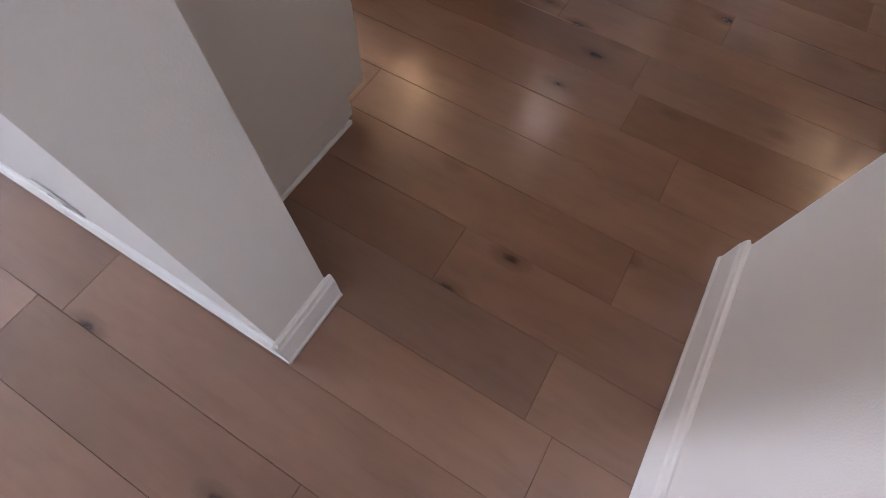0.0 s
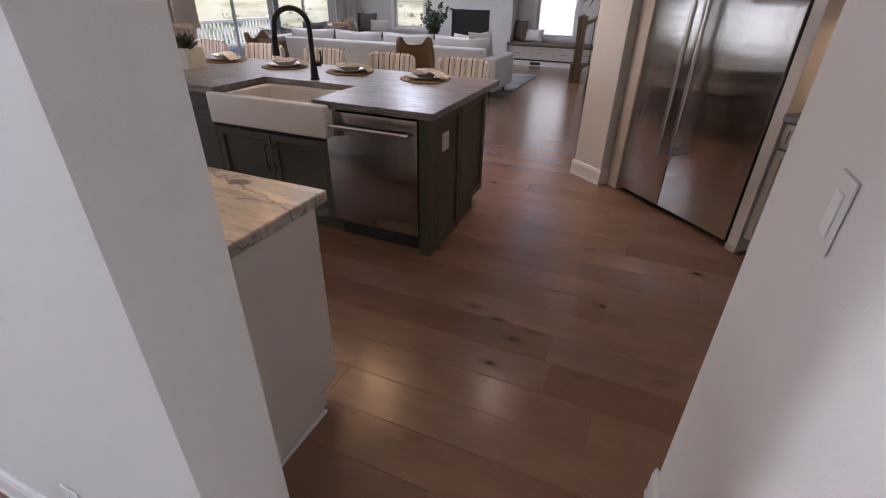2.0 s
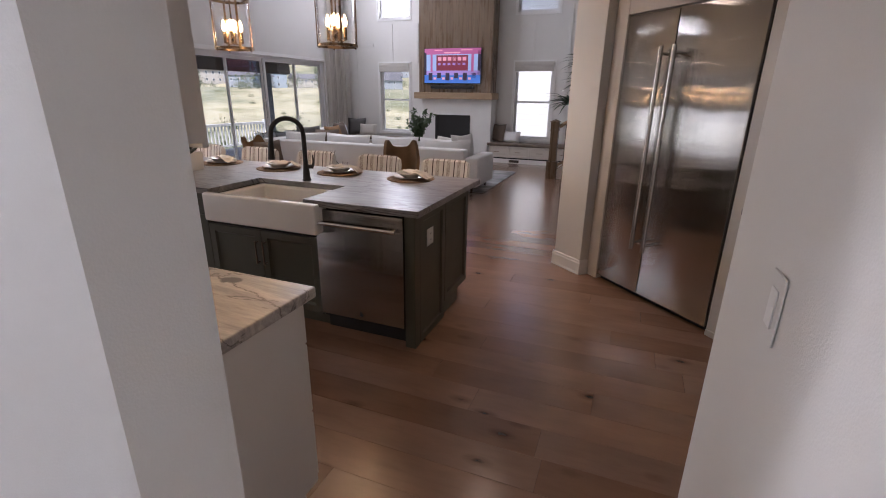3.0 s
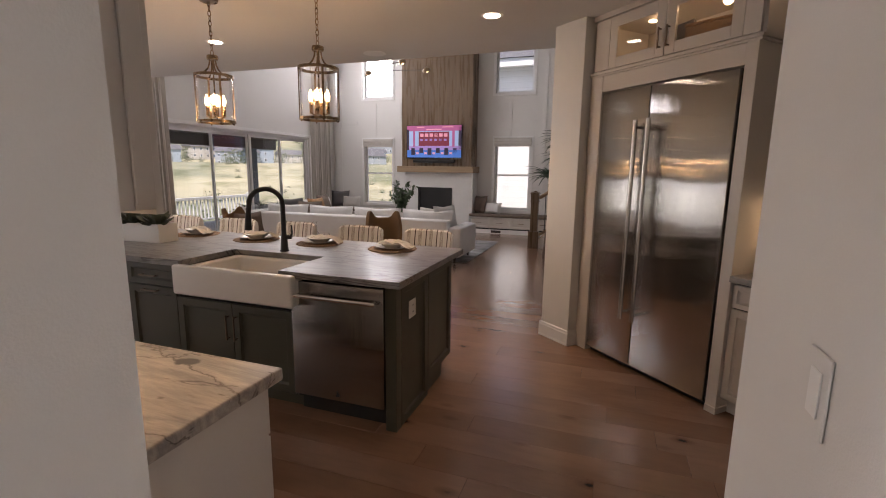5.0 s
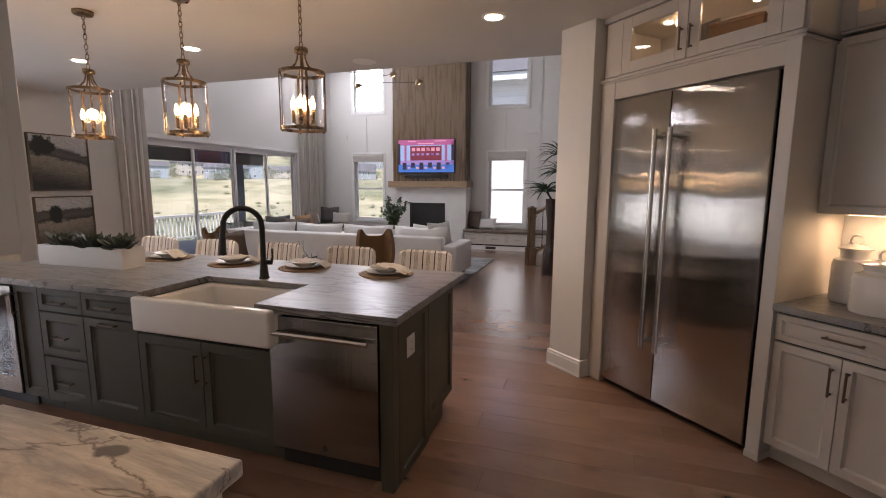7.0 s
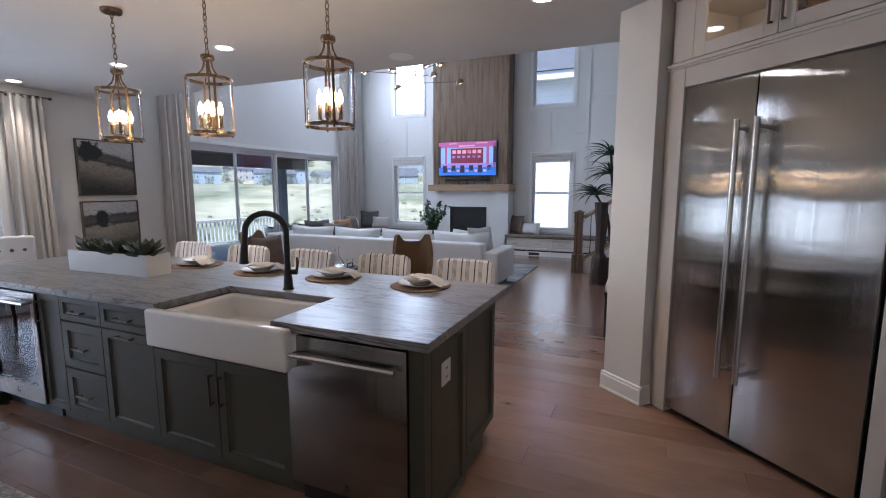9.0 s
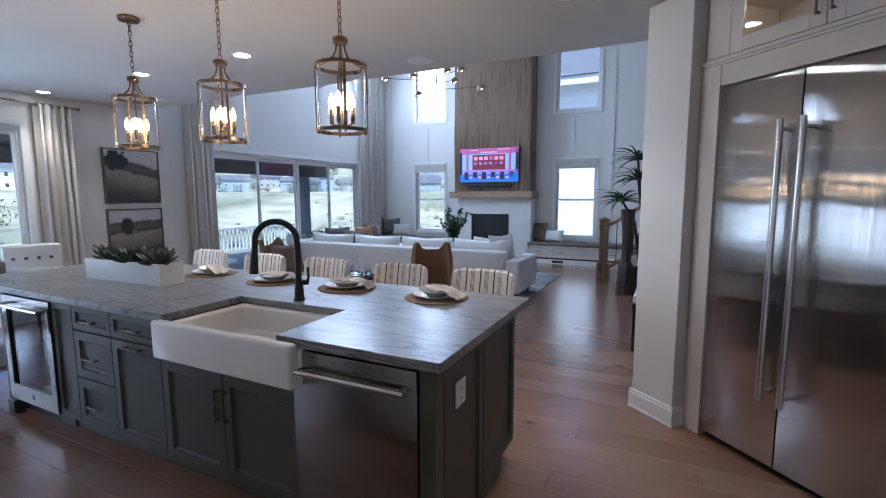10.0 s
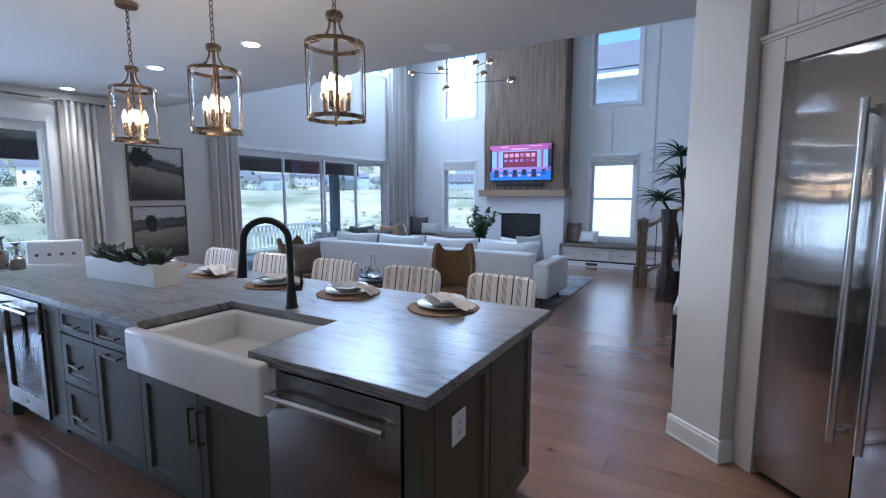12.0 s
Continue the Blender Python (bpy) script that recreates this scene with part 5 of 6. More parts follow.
SHOWN = [("blue", -0.71, 0.71, 0.02, 0.20), ("lilac", -0.71, 0.71, 0.20, 0.30), ("pink", -0.71, 0.71, 0.66, 0.79), ("red", -0.4, 0.4, 0.30, 0.64), ("dark", -0.71, -0.66, 0.2, 0.70), ("pink", -0.55, -0.50, 0.28, 0.66), ("pink", 0.48, 0.54, 0.28, 0.66), ("dark", 0.64, 0.71, 0.2, 0.74), ("rose", -0.2, 0.2, 0.68, 0.71), ("rose", -0.45, -0.25, 0.74, 0.76), ("rose", 0.22, 0.5, 0.74, 0.76)]
SHOWN += [("rose", -0.36 + 0.125 * k, -0.27 + 0.125 * k, 0.52, 0.60) for k in range(6)]
SHOWN += [("lilac", -0.36 + 0.125 * k, -0.29 + 0.125 * k, 0.42, 0.47) for k in range(6)]
SHOWN += [("dark", -0.6 + 0.22 * k, -0.5 + 0.22 * k, 0.08 + 0.05 * (k % 2), 0.25) for k in range(6)]
SHOWN += [("rose", -0.47 + 0.22 * k, -0.40 + 0.22 * k, 0.10, 0.15) for k in range(5)]
for k, (key, x0, x1, z0, z1) in enumerate(SHOWN):
    lift = 0.0006 * (k % 7 if k > 3 else 0)
    part("screen_picture", box(x0, x1, -0.0045 - lift, -0.0025, z0, z1), SCR[key], t)
single("soundbar", box(-3.6, -2.51, 8.60, 8.69, 1.69, 1.765, 0.015, 2), M["black"], pose(0, 0, 0), "black soundbar below the television", "soundbar", smooth=True)
part("bracket", box(-3.25, -2.85, 8.69, 8.706, 1.71, 1.75), M["black"], bpy.data.objects["soundbar"])
part("wall_mount", box(-0.2, 0.2, 0.0455, 0.0525, 0.2, 0.6), M["black"], t)


# window seats
def seat_unit(x0, w):
    c = thing("window_seat", pose(x0, 8.7, 0), "cream window seat cabinet with a drawer", "window seat", "window seat cabinets")
    part("body", box(0, w, 0.022, 0.445, 0.0, 0.40), M["cream"], c)
    # black sheet that draws the shade round the drawer
    part("reveal_shade", box(0.004, w - 0.004, 0.0195, 0.0215, 0.10, 0.396), M["gap"], c)
    front(c, "drawer_front", 0.0, w, 0.13, 0.395, M["cream"], (w / 2, 0.265), False, 0.14, 0.05)
    part("base", box(0, w, 0.0, 0.0215, 0.0, 0.098), M["trim"], c)


for x0, x1, n in ((-2.14, 0.98, 6), (-6.18, -4.1, 4)):
    for k in range(n):
        seat_unit(x0 + (x1 - x0) * k / n, (x1 - x0) / n - 0.002)
    s = single("seat_cushion", box(x0, x1, 8.685, 9.13, 0.4015, 0.47, 0.02, 3), M["brown_cloth"], pose(0, 0, 0), "long taupe cushion on the window seat", "cushion", smooth=True)


def throw_pillow(m, w, h, t, mat, label):
    single("throw_pillow", pillow(w, h, t), mat, m, label, "pillow", "throw pillows", True)


throw_pillow(pose(-1.98, 8.93, 0.471, -14, 0, -28), 0.46, 0.44, 0.16, M["brown_cloth"], "taupe patterned throw pillow on the window seat")
throw_pillow(pose(-1.60, 8.86, 0.471, -18, 0, -12), 0.46, 0.28, 0.15, M["sofa"], "white lumbar pillow on the window seat")
throw_pillow(pose(-5.95, 8.95, 0.471, -14, 0, 20), 0.50, 0.46, 0.16, M["grey_cloth"], "charcoal throw pillow on the window seat")
throw_pillow(pose(-5.55, 8.86, 0.471, -16, 0, 8), 0.50, 0.32, 0.15, M["linen"], "beige striped pillow on the window seat")
throw_pillow(pose(0.15, 8.9, 0.471, -16, 0, -10), 0.5, 0.4, 0.15, M["sofa"], "white throw pillow on the window seat")
v = thing("floor_vent", pose(-1.45, 8.7, 0.0), "dark metal floor vent in the seat base", "vent")
part("plate", box(-0.12, 0.12, -0.006, -0.0005, 0.02, 0.08), M["frame"], v)
for k in range(6):
    part("slat", box(-0.11 + 0.038 * k, -0.085 + 0.038 * k, -0.009, -0.0062, 0.027, 0.073), M["black"], v)
w = thing("thermostat", pose(WX + 0.0005, 8.78, 1.9, rz=90), "small white wall sensor in the corner", "thermostat")
part("case", box(-0.04, 0.04, -0.02, 0, -0.05, 0.05, 0.006, 2), M["trim"], w)

# ---- living area ----
single("rug", box(-4.9, -1.08, 4.98, 7.42, 0.001, 0.013, 0.004), M["rug"], pose(0, 0, 0), "faded grey patterned area rug", "rug")
s = thing("sectional_sofa", pose(0, 0, 0), "white linen sectional sofa with loose cushions", "sofa")
part("base", box(-5.25, -1.36, 4.8, 5.72, 0.14, 0.30, 0.02, 2), M["sofa"], s, smooth=True)
part("back", box(-5.25, -1.36, 4.74, 4.96, 0.12, 0.715, 0.035, 3), M["sofa"], s, smooth=True)
part("arm", box(-1.36, -1.13, 4.76, 5.72, 0.12, 0.60, 0.04, 3), M["sofa"], s, smooth=True)
part("return_base", box(-5.25, -4.3, 5.722, 7.3, 0.14, 0.30, 0.02, 2), M["sofa"], s, smooth=True)
part("return_back", box(-5.47, -5.252, 4.76, 7.3, 0.12, 0.715, 0.035, 3), M["sofa"], s, smooth=True)
for k in range(4):
    part("seat_cushion", box(-5.2 + 0.96 * k, -4.26 + 0.96 * k, 4.98, 5.74, 0.302, 0.47, 0.045, 3), M["sofa"], s, smooth=True)
    part("back_cushion", pillow(0.94, 0.46, 0.24), M["sofa"], s, smooth=True, m=pose(-4.73 + 0.96 * k, 5.07, 0.40, -10))
for k in range(2):
    part("seat_cushion", box(-5.2, -4.3, 5.76 + 0.77 * k, 6.5 + 0.77 * k, 0.302, 0.47, 0.045, 3), M["sofa"], s, smooth=True)
    part("back_cushion", pillow(0.75, 0.46, 0.24), M["sofa"], s, smooth=True, m=pose(-5.14, 6.13 + 0.77 * k, 0.40, -10, 0, 90))
for x, y in ((-5.15, 4.85), (-1.25, 4.85), (-1.25, 5.62), (-4.4, 7.2), (-5.15, 7.2)):
    part("leg", tube([(x, y, 0.13), (x, y, 0.0132)], [0.024, 0.018], 8), M["dark_wood"], s)
throw_pillow(pose(-1.52, 5.25, 0.47, -12, 0, 62), 0.5, 0.46, 0.16, M["sofa"], "white throw pillow on the sofa end")
throw_pillow(pose(-1.85, 5.22, 0.47, -18, 0, -8), 0.5, 0.42, 0.15, M["linen"], "ivory throw pillow on the sofa end")
throw_pillow(pose(-4.98, 6.85, 0.471, -16, 0, 100), 0.5, 0.48, 0.16, M["brown_cloth"], "brown patterned throw pillow on the sofa")
throw_pillow(pose(-4.86, 6.4, 0.471, -20, 0, 85), 0.5, 0.44, 0.16, M["basket"], "rust woven throw pillow on the sofa")
throw_pillow(pose(-4.95, 5.6, 0.471, -14, 0, 60), 0.5, 0.46, 0.16, M["grey_cloth"], "charcoal throw pillow on the sofa corner")
throw_pillow(pose(-4.4, 5.3, 0.471, -16, 0, 10), 0.5, 0.44, 0.16, M["brown_cloth"], "taupe throw pillow on the sofa")

c = thing("coffee_table", pose(-3.0, 6.45, 0.0132), "low round dark wood coffee table on the rug", "table")
part("top", lathe([(0.0, 0.38), (0.54, 0.38), (0.55, 0.39), (0.55, 0.42), (0.54, 0.43), (0.0, 0.43)], 40), M["oak_flat"], c, smooth=True)
for k in range(4):
    a = radians(45 + 90 * k)
    part("leg", tube([(0.4 * math.cos(a), 0.4 * math.sin(a), 0.38), (0.44 * math.cos(a), 0.44 * math.sin(a), 0.0)], 0.028, 8), M["dark_wood"], c, smooth=True)
v = thing("potted_plant", pose(-2.88, 6.35, 0.4435), "leafy green branches in a white vase", "plant")
part("vase", lathe([(0.0, 0.0), (0.06, 0.0), (0.1, 0.05), (0.11, 0.12), (0.07, 0.2), (0.05, 0.22), (0.045, 0.22), (0.06, 0.19), (0.0, 0.05)], 24), M["white"], v, smooth=True)
rnd = random.Random(5)
for k in range(9):
    a, lean = k * 2.4, 0.12 + 0.3 * rnd.random()
    hgt = 0.35 + 0.35 * rnd.random()
    pts = [(lean * u * u * math.cos(a), lean * u * u * math.sin(a), 0.15 + hgt * u) for u in (0, 0.3, 0.6, 0.85, 1)]
    b = part("branch", tube(pts, [0.004, 0.0035, 0.003, 0.002, 0.001], 5), M["dark_wood"], v)
    bm = bmesh.new()
    for q in range(58):
        u = 0.2 + 0.8 * rnd.random()
        cen = Vector((lean * u * u * math.cos(a), lean * u * u * math.sin(a), 0.15 + hgt * u))
        m = Matrix.Translation(cen) @ Euler((rnd.uniform(-1, 1), rnd.uniform(-1, 1), rnd.uniform(0, 6.3))).to_matrix().to_4x4()
        ln, wd = rnd.uniform(0.06, 0.11), rnd.uniform(0.02, 0.034)
        vs = [bm.verts.new(m @ Vector(p)) for p in ((0, 0, 0), (ln * 0.5, wd, 0.006), (ln, 0, -0.006), (ln * 0.5, -wd, 0.006), (ln * 0.5, 0, -0.004))]
        for e0, e1 in ((0, 1), (1, 2), (2, 3), (3, 0)):
            bm.faces.new((vs[e0], vs[e1], vs[4]))
    part("leaves", bm, M["leaf"], b)
g = single("brass_cloche", lathe([(0.0, 0.0), (0.11, 0.0), (0.12, 0.01), (0.11, 0.07), (0.07, 0.12), (0.02, 0.14), (0.012, 0.155), (0.0, 0.16)], 24), M["brass"], pose(-3.35, 6.5, 0.4435), "brass domed cloche on the coffee table", "cloche", smooth=True)


def wing_chair(m, label):
    c = thing("wing_chair", m, label, "armchair", "caramel wing chairs")
    bm = bmesh.new()
    n, rows = 32, []
    for i in range(n + 1):
        q = 2 * i / n - 1
        a = radians(112) * q
        top = 0.845 + 0.10 * math.exp(-((abs(q) - 0.5) / 0.17) ** 2) - 0.75 * max(0.0, abs(q) - 0.55) ** 1.3
        col = []
        for j in range(7):
            u = j / 6
            z = 0.2 + (top - 0.2) * u
            r = 0.235 + 0.115 * u ** 0.8
            flat = 1.0 - 0.18 * math.cos(a) ** 2 * (a * a < 2.4)
            col.append(bm.verts.new((r * 0.72 * math.sin(a), r * 0.85 * math.cos(a) * flat + 0.05 * u, z)))
        rows.append(col)
    for a, b in zip(rows, rows[1:]):
        for j in range(6):
            bm.faces.new((a[j], b[j], b[j + 1], a[j + 1]))
    bmesh.ops.recalc_face_normals(bm, faces=bm.faces[:])
    bmesh.ops.solidify(bm, geom=bm.faces[:], thickness=0.045)
    part("shell", bm, M["tan"], c, smooth=True)
    part("seat", lathe([(0.0, 0.26), (0.15, 0.26), (0.165, 0.3), (0.18, 0.42), (0.165, 0.45), (0.0, 0.47)], 28), M["tan"], c, smooth=True)
    part("swivel_base", lathe([(0.0, 0.0), (0.24, 0.0), (0.24, 0.02), (0.05, 0.04), (0.04, 0.2), (0.18, 0.22), (0.18, 0.259), (0.0, 0.259)], 24), M["dark_wood"], c, smooth=True)
    return c


wing_chair(pose(-1.8, 3.4, 0, rz=30), "caramel brown upholstered wing chair seen from behind")
wing_chair(pose(-3.95, 3.15, 0, rz=100), "caramel brown wing chair with a throw pillow")
throw_pillow(pose(-3.82, 3.15, 0.471, -12, 0, 78), 0.46, 0.42, 0.15, M["brown_cloth"], "taupe throw pillow on the wing chair")
t = thing("side_table", pose(-2.74, 3.1, 0), "round black side table with a pedestal", "table")
part("top", lathe([(0.0, 0.515), (0.29, 0.515), (0.3, 0.525), (0.3, 0.54), (0.29, 0.55), (0.0, 0.55)], 36), M["black"], t, smooth=True)
part("pedestal", lathe([(0.0, 0.0), (0.2, 0.0), (0.19, 0.03), (0.06, 0.09), (0.05, 0.3), (0.1, 0.5), (0.0, 0.5145)], 24), M["oak"], t, smooth=True)
t = thing("serving_tray", pose(-2.72, 3.1, 0.5505), "black serving tray with handles on the side table", "tray")
part("base", box(-0.2, 0.2, -0.13, 0.13, 0, 0.012, 0.003), M["black"], t)
for x in (-0.2, 0.2):
    part("handle", tube([(x, -0.06, 0.012), (x, -0.05, 0.06), (x, 0.05, 0.06), (x, 0.06, 0.012)], 0.007, 8), M["black"], t, smooth=True)
d = thing("decanter", pose(-2.68, 3.06, 0.563), "clear glass decanter on the tray", "decanter")
part("body", lathe([(0.0, 0.0), (0.085, 0.0), (0.095, 0.02), (0.07, 0.07), (0.03, 0.13), (0.022, 0.22), (0.04, 0.25), (0.036, 0.25), (0.018, 0.22), (0.025, 0.13), (0.06, 0.07), (0.08, 0.02), (0.0, 0.01)], 24), M["glass"], d, smooth=True)
for k, (x, y) in enumerate(((-2.85, 3.05), (-2.84, 3.17), (-2.56, 3.16))):
    single("tumbler", lathe([(0.0, 0.0), (0.035, 0.0), (0.04, 0.09), (0.037, 0.09), (0.032, 0.01), (0.0, 0.01)], 18), M["glass"], pose(x, y, 0.563), "clear glass tumbler on the tray", "glass", "tumblers on the tray", True)

# chandelier
c = thing("chandelier", pose(-3.05, 6.0, 0), "black sputnik chandelier with brass domed lamps", "chandelier")
part("canopy", lathe([(0.0, GZ - 0.03), (0.07, GZ - 0.03), (0.07, GZ - 0.0005), (0.0, GZ - 0.0005)], 20), M["black"], c, smooth=True)
part("stem", tube([(0, 0, GZ - 0.03), (0, 0, 3.35)], 0.011, 8), M["black"], c, smooth=True)
for x, y, z, zc in ((-1.02, 0.0, 3.66, 3.50), (0.78, 0.05, 3.33, 3.36), (-0.32, -0.05, 3.31, 3.36), (0.4, 0.1, 3.68, 3.56), (-0.52, 0.1, 3.68, 3.56), (0.24, -0.1, 3.63, 3.5), (0.19, 0.3, 3.56, 3.46)):
    arm = part("arm", tube([(0, 0, zc), (x, y, z)], 0.006, 8), M["black"], c, smooth=True)
    sh = part("shade", lathe([(0.0, 0.05), (0.03, 0.045), (0.065, 0.012), (0.078, -0.03), (0.075, -0.03), (0.06, 0.008), (0.0, 0.038)], 20), M["brass"], arm, "brass dome shade", True, pose(x * 1.04, y * 1.04, z + 0.0, rx=20, ry=-15))
    part("bulb", lathe([(0.0, -0.045), (0.02, -0.04), (0.03, -0.02), (0.02, 0.0), (0.0, 0.01)], 14), M["puck"], sh, "glowing bulb", True).visible_shadow = False

# stair, newel and palm
n = thing("stair_newel", pose(-0.285, 6.985, 0), "square oak newel post at the stair foot", "newel post")
part("base", box(-0.1, 0.1, -0.1, 0.1, 0.0, 0.34, 0.006), M["oak"], n)
part("shaft", box(-0.07, 0.07, -0.07, 0.07, 0.341, 0.92, 0.004), M["oak"], n)
part("neck", box(-0.085, 0.085, -0.085, 0.085, 0.921, 0.945, 0.004), M["oak"], n)
part("head", box(-0.075, 0.075, -0.075, 0.075, 0.946, 1.08, 0.004), M["oak"], n)
part("cap", lathe([(0.0, 1.081), (0.125, 1.081), (0.125, 1.1), (0.0, 1.14)], 4), M["oak"], n, m=pose(0, 0, 0, rz=45))
s = thing("staircase", pose(-0.18, 6.93, 0), "oak stair flight with white risers", "stairs")
for k in range(6):
    part("tread", box(0.28 * k - 0.02, 0.28 * (k + 1), 0.115, 1.2, 0.18 * (k + 1) - 0.035, 0.18 * (k + 1), 0.006), M["oak_flat"], s)
    part("riser", box(0.28 * k + 0.004, 0.28 * (k + 1), 0.115, 1.2, 0.0, 0.18 * (k + 1) - 0.036), M["trim"], s)
bm = bmesh.new()
st0 = [bm.verts.new(p) for p in ((-0.004, 0.03, 0.0), (1.68, 0.03, 0.0), (1.68, 0.03, 1.3), (-0.004, 0.03, 0.18))]
st1 = [bm.verts.new((p.co.x, 0.085, p.co.z)) for p in st0]
bm.faces.new(st0)
bm.faces.new(st1[::-1])
for k in range(4):
    bm.faces.new((st0[k], st1[k], st1[(k + 1) % 4], st0[(k + 1) % 4]))
part("skirt", bm, M["trim"], s)
part("stringer", tube([(-0.005, 0.055, 0.27), (1.68, 0.055, 1.38)], 0.035, 4), M["oak_flat"], s)
part("handrail", tube([(-0.025, 0.055, 1.0), (1.68, 0.055, 2.12)], 0.034, 10), M["oak_flat"], s, smooth=True)
for k in range(12):
    x = 0.1 + 0.13 * k
    z = 0.27 + 0.659 * (x + 0.005)
    b = part("baluster", tube([(x, 0.055, z - 0.005), (x, 0.055, z + 0.765)], 0.0075, 8), M["black"], s)
    part("shoe", lathe([(0.0, 0.0), (0.018, 0.0), (0.014, 0.03), (0.0, 0.03)], 8), M["black"], b, m=pose(x, 0.055, z + 0.03))

w = thing("carved_pedestal", pose(0.16, 6.1, 0), "tall dark hewn wood pedestal planter", "pedestal")
bm = lathe([(0.0, 0.0), (0.15, 0.0), (0.145, 0.15), (0.115, 0.42), (0.075, 0.5), (0.07, 0.56), (0.085, 0.9), (0.1, 1.2), (0.105, 1.3), (0.08, 1.3), (0.07, 1.26), (0.0, 1.25)], 8)
for v in bm.verts:
    v.co += Vector((math.sin(v.co.z * 9 + v.co.y * 20), math.cos(v.co.z * 7 + v.co.x * 20), 0)) * 0.008
part("trunk", bm, M["dark_wood"], w)


def blades(seed, n, ln):
    rnd = random.Random(seed)
    bm = bmesh.new()
    for k in range(n):
        a, up = k * 2.4 + rnd.random() * 0.4, rnd.uniform(0.15, 1.2)
        L, w = ln * rnd.uniform(0.7, 1.1), 0.019
        prev = None
        for j in range(6):
            u = j / 5
            r, z = L * u * math.cos(up * (1 - 0.4 * u)), L * u * math.sin(up) - 0.55 * L * u * u
            ww = w * (1 - u) ** 0.6 + 0.001
            c = Vector((r * math.cos(a), r * math.sin(a), z))
            sd = Vector((-math.sin(a), math.cos(a), 0)) * ww
            cur = [bm.verts.new(c - sd), bm.verts.new(c - Vector((0, 0, ww * 0.6))), bm.verts.new(c + sd)]
            if prev:
                bm.faces.new((prev[0], prev[1], cur[1], cur[0]))
                bm.faces.new((prev[1], prev[2], cur[2], cur[1]))
            prev = cur
    return bm


p = thing("palm_plant", pose(0.36, 6.3, 0), "dark potted dracaena palm with three leafy heads", "plant")
part("pot", lathe([(0.0, 0.0), (0.14, 0.0), (0.19, 0.35), (0.19, 0.38), (0.17, 0.38), (0.16, 0.34), (0.0, 0.33)], 20), M["dark_wood"], p, smooth=True)
for k, (x, y, z) in enumerate(((-0.32, -0.1, 1.45), (-0.1, 0.0, 1.78), (-0.12, 0.05, 2.08))):
    cane = part("cane", tube([(0.03 * k, 0, 0.3), (-0.08 + 0.02 * k, 0.03, 0.8), (x * 0.5 + 0.04, y, 1.1), (x, y, z)], [0.03, 0.026, 0.022, 0.018], 8), M["dark_wood"], p, smooth=True)
    part("fronds", blades(k + 3, 46, 0.5), M["palm"], cane, m=pose(x, y, z - 0.03))
b = thing("hall_bench", pose(0.44, 3.3, 0), "dark wood hall bench with a white cushion", "bench")
for x in (0.0, 0.36):
    for y in (0.0, 1.14):
        part("leg", box(x, x + 0.05, y, y + 0.05, 0, 0.42, 0.003), M["black"], b)
part("seat", box(-0.01, 0.42, -0.01, 1.2, 0.421, 0.47, 0.004), M["black"], b)
part("cushion", box(0.0, 0.41, 0.0, 1.19, 0.471, 0.56, 0.02, 3), M["sofa"], b, smooth=True)

# dining corner
t = thing("dining_table", pose(-5.02, 0.35, 0), "round grey washed dining table", "table")
part("top", lathe([(0.0, 0.71), (0.86, 0.71), (0.88, 0.72), (0.88, 0.74), (0.87, 0.75), (0.0, 0.75)], 48), M["deck"], t, smooth=True)
part("pedestal", lathe([(0.0, 0.0), (0.4, 0.0), (0.38, 0.05), (0.14, 0.12), (0.12, 0.5), (0.3, 0.7), (0.0, 0.7095)], 28), M["deck"], t, smooth=True)


def dining_chair(m, label):
    c = thing("dining_chair", m, label, "chair", "tufted chairs round the table")
    part("seat", box(-0.25, 0.25, -0.25, 0.22, 0.4, 0.49, 0.03, 3), M["sofa"], c, smooth=True)
    bk = part("backrest", box(-0.26, 0.26, 0.2, 0.3, 0.42, 0.98, 0.035, 3), M["sofa"], c, smooth=True)
    for i in range(4):
        for j in range(2):
            part("tuft", lathe([(0.0, -0.004), (0.02, -0.002), (0.017, 0.006), (0.0, 0.009)], 10), M["brown_cloth"], bk, m=pose(-0.165 + 0.11 * i, 0.199, 0.68 + 0.14 * j, rx=90))
    for x in (-0.21, 0.21):
        for y in (-0.2, 0.22):
            part("leg", tube([(x, y, 0.405), (x * 1.05, y * 1.05, 0.0)], [0.022, 0.014], 8), M["dark_wood"], c, smooth=True)


dining_chair(pose(-5.66, 1.12, 0, rz=66), "white tufted upholstered dining chair at the round table")
dining_chair(pose(-5.7, -0.75, 0, rz=150), "white tufted upholstered dining chair by the patio doors")
for k, (x, y, r, h) in enumerate(((-5.55, 0.66, 0.05, 0.20), (-5.38, 0.72, 0.062, 0.14), (-5.45, 0.5, 0.055, 0.24))):
    single("metal_vase", lathe([(0.0, 0.0), (r, 0.0), (r * 1.05, 0.01), (r, h * 0.75), (r * 0.5, h * 0.95), (r * 0.25, h), (r * 0.2, h + 0.1), (r * 0.7, h + 0.13), (0.0, h + 0.12)], 24), M["pewter"], pose(x, y, 0.7505), "dark pewter bottle vase on the dining table", "vase", "vases on the dining table", True)

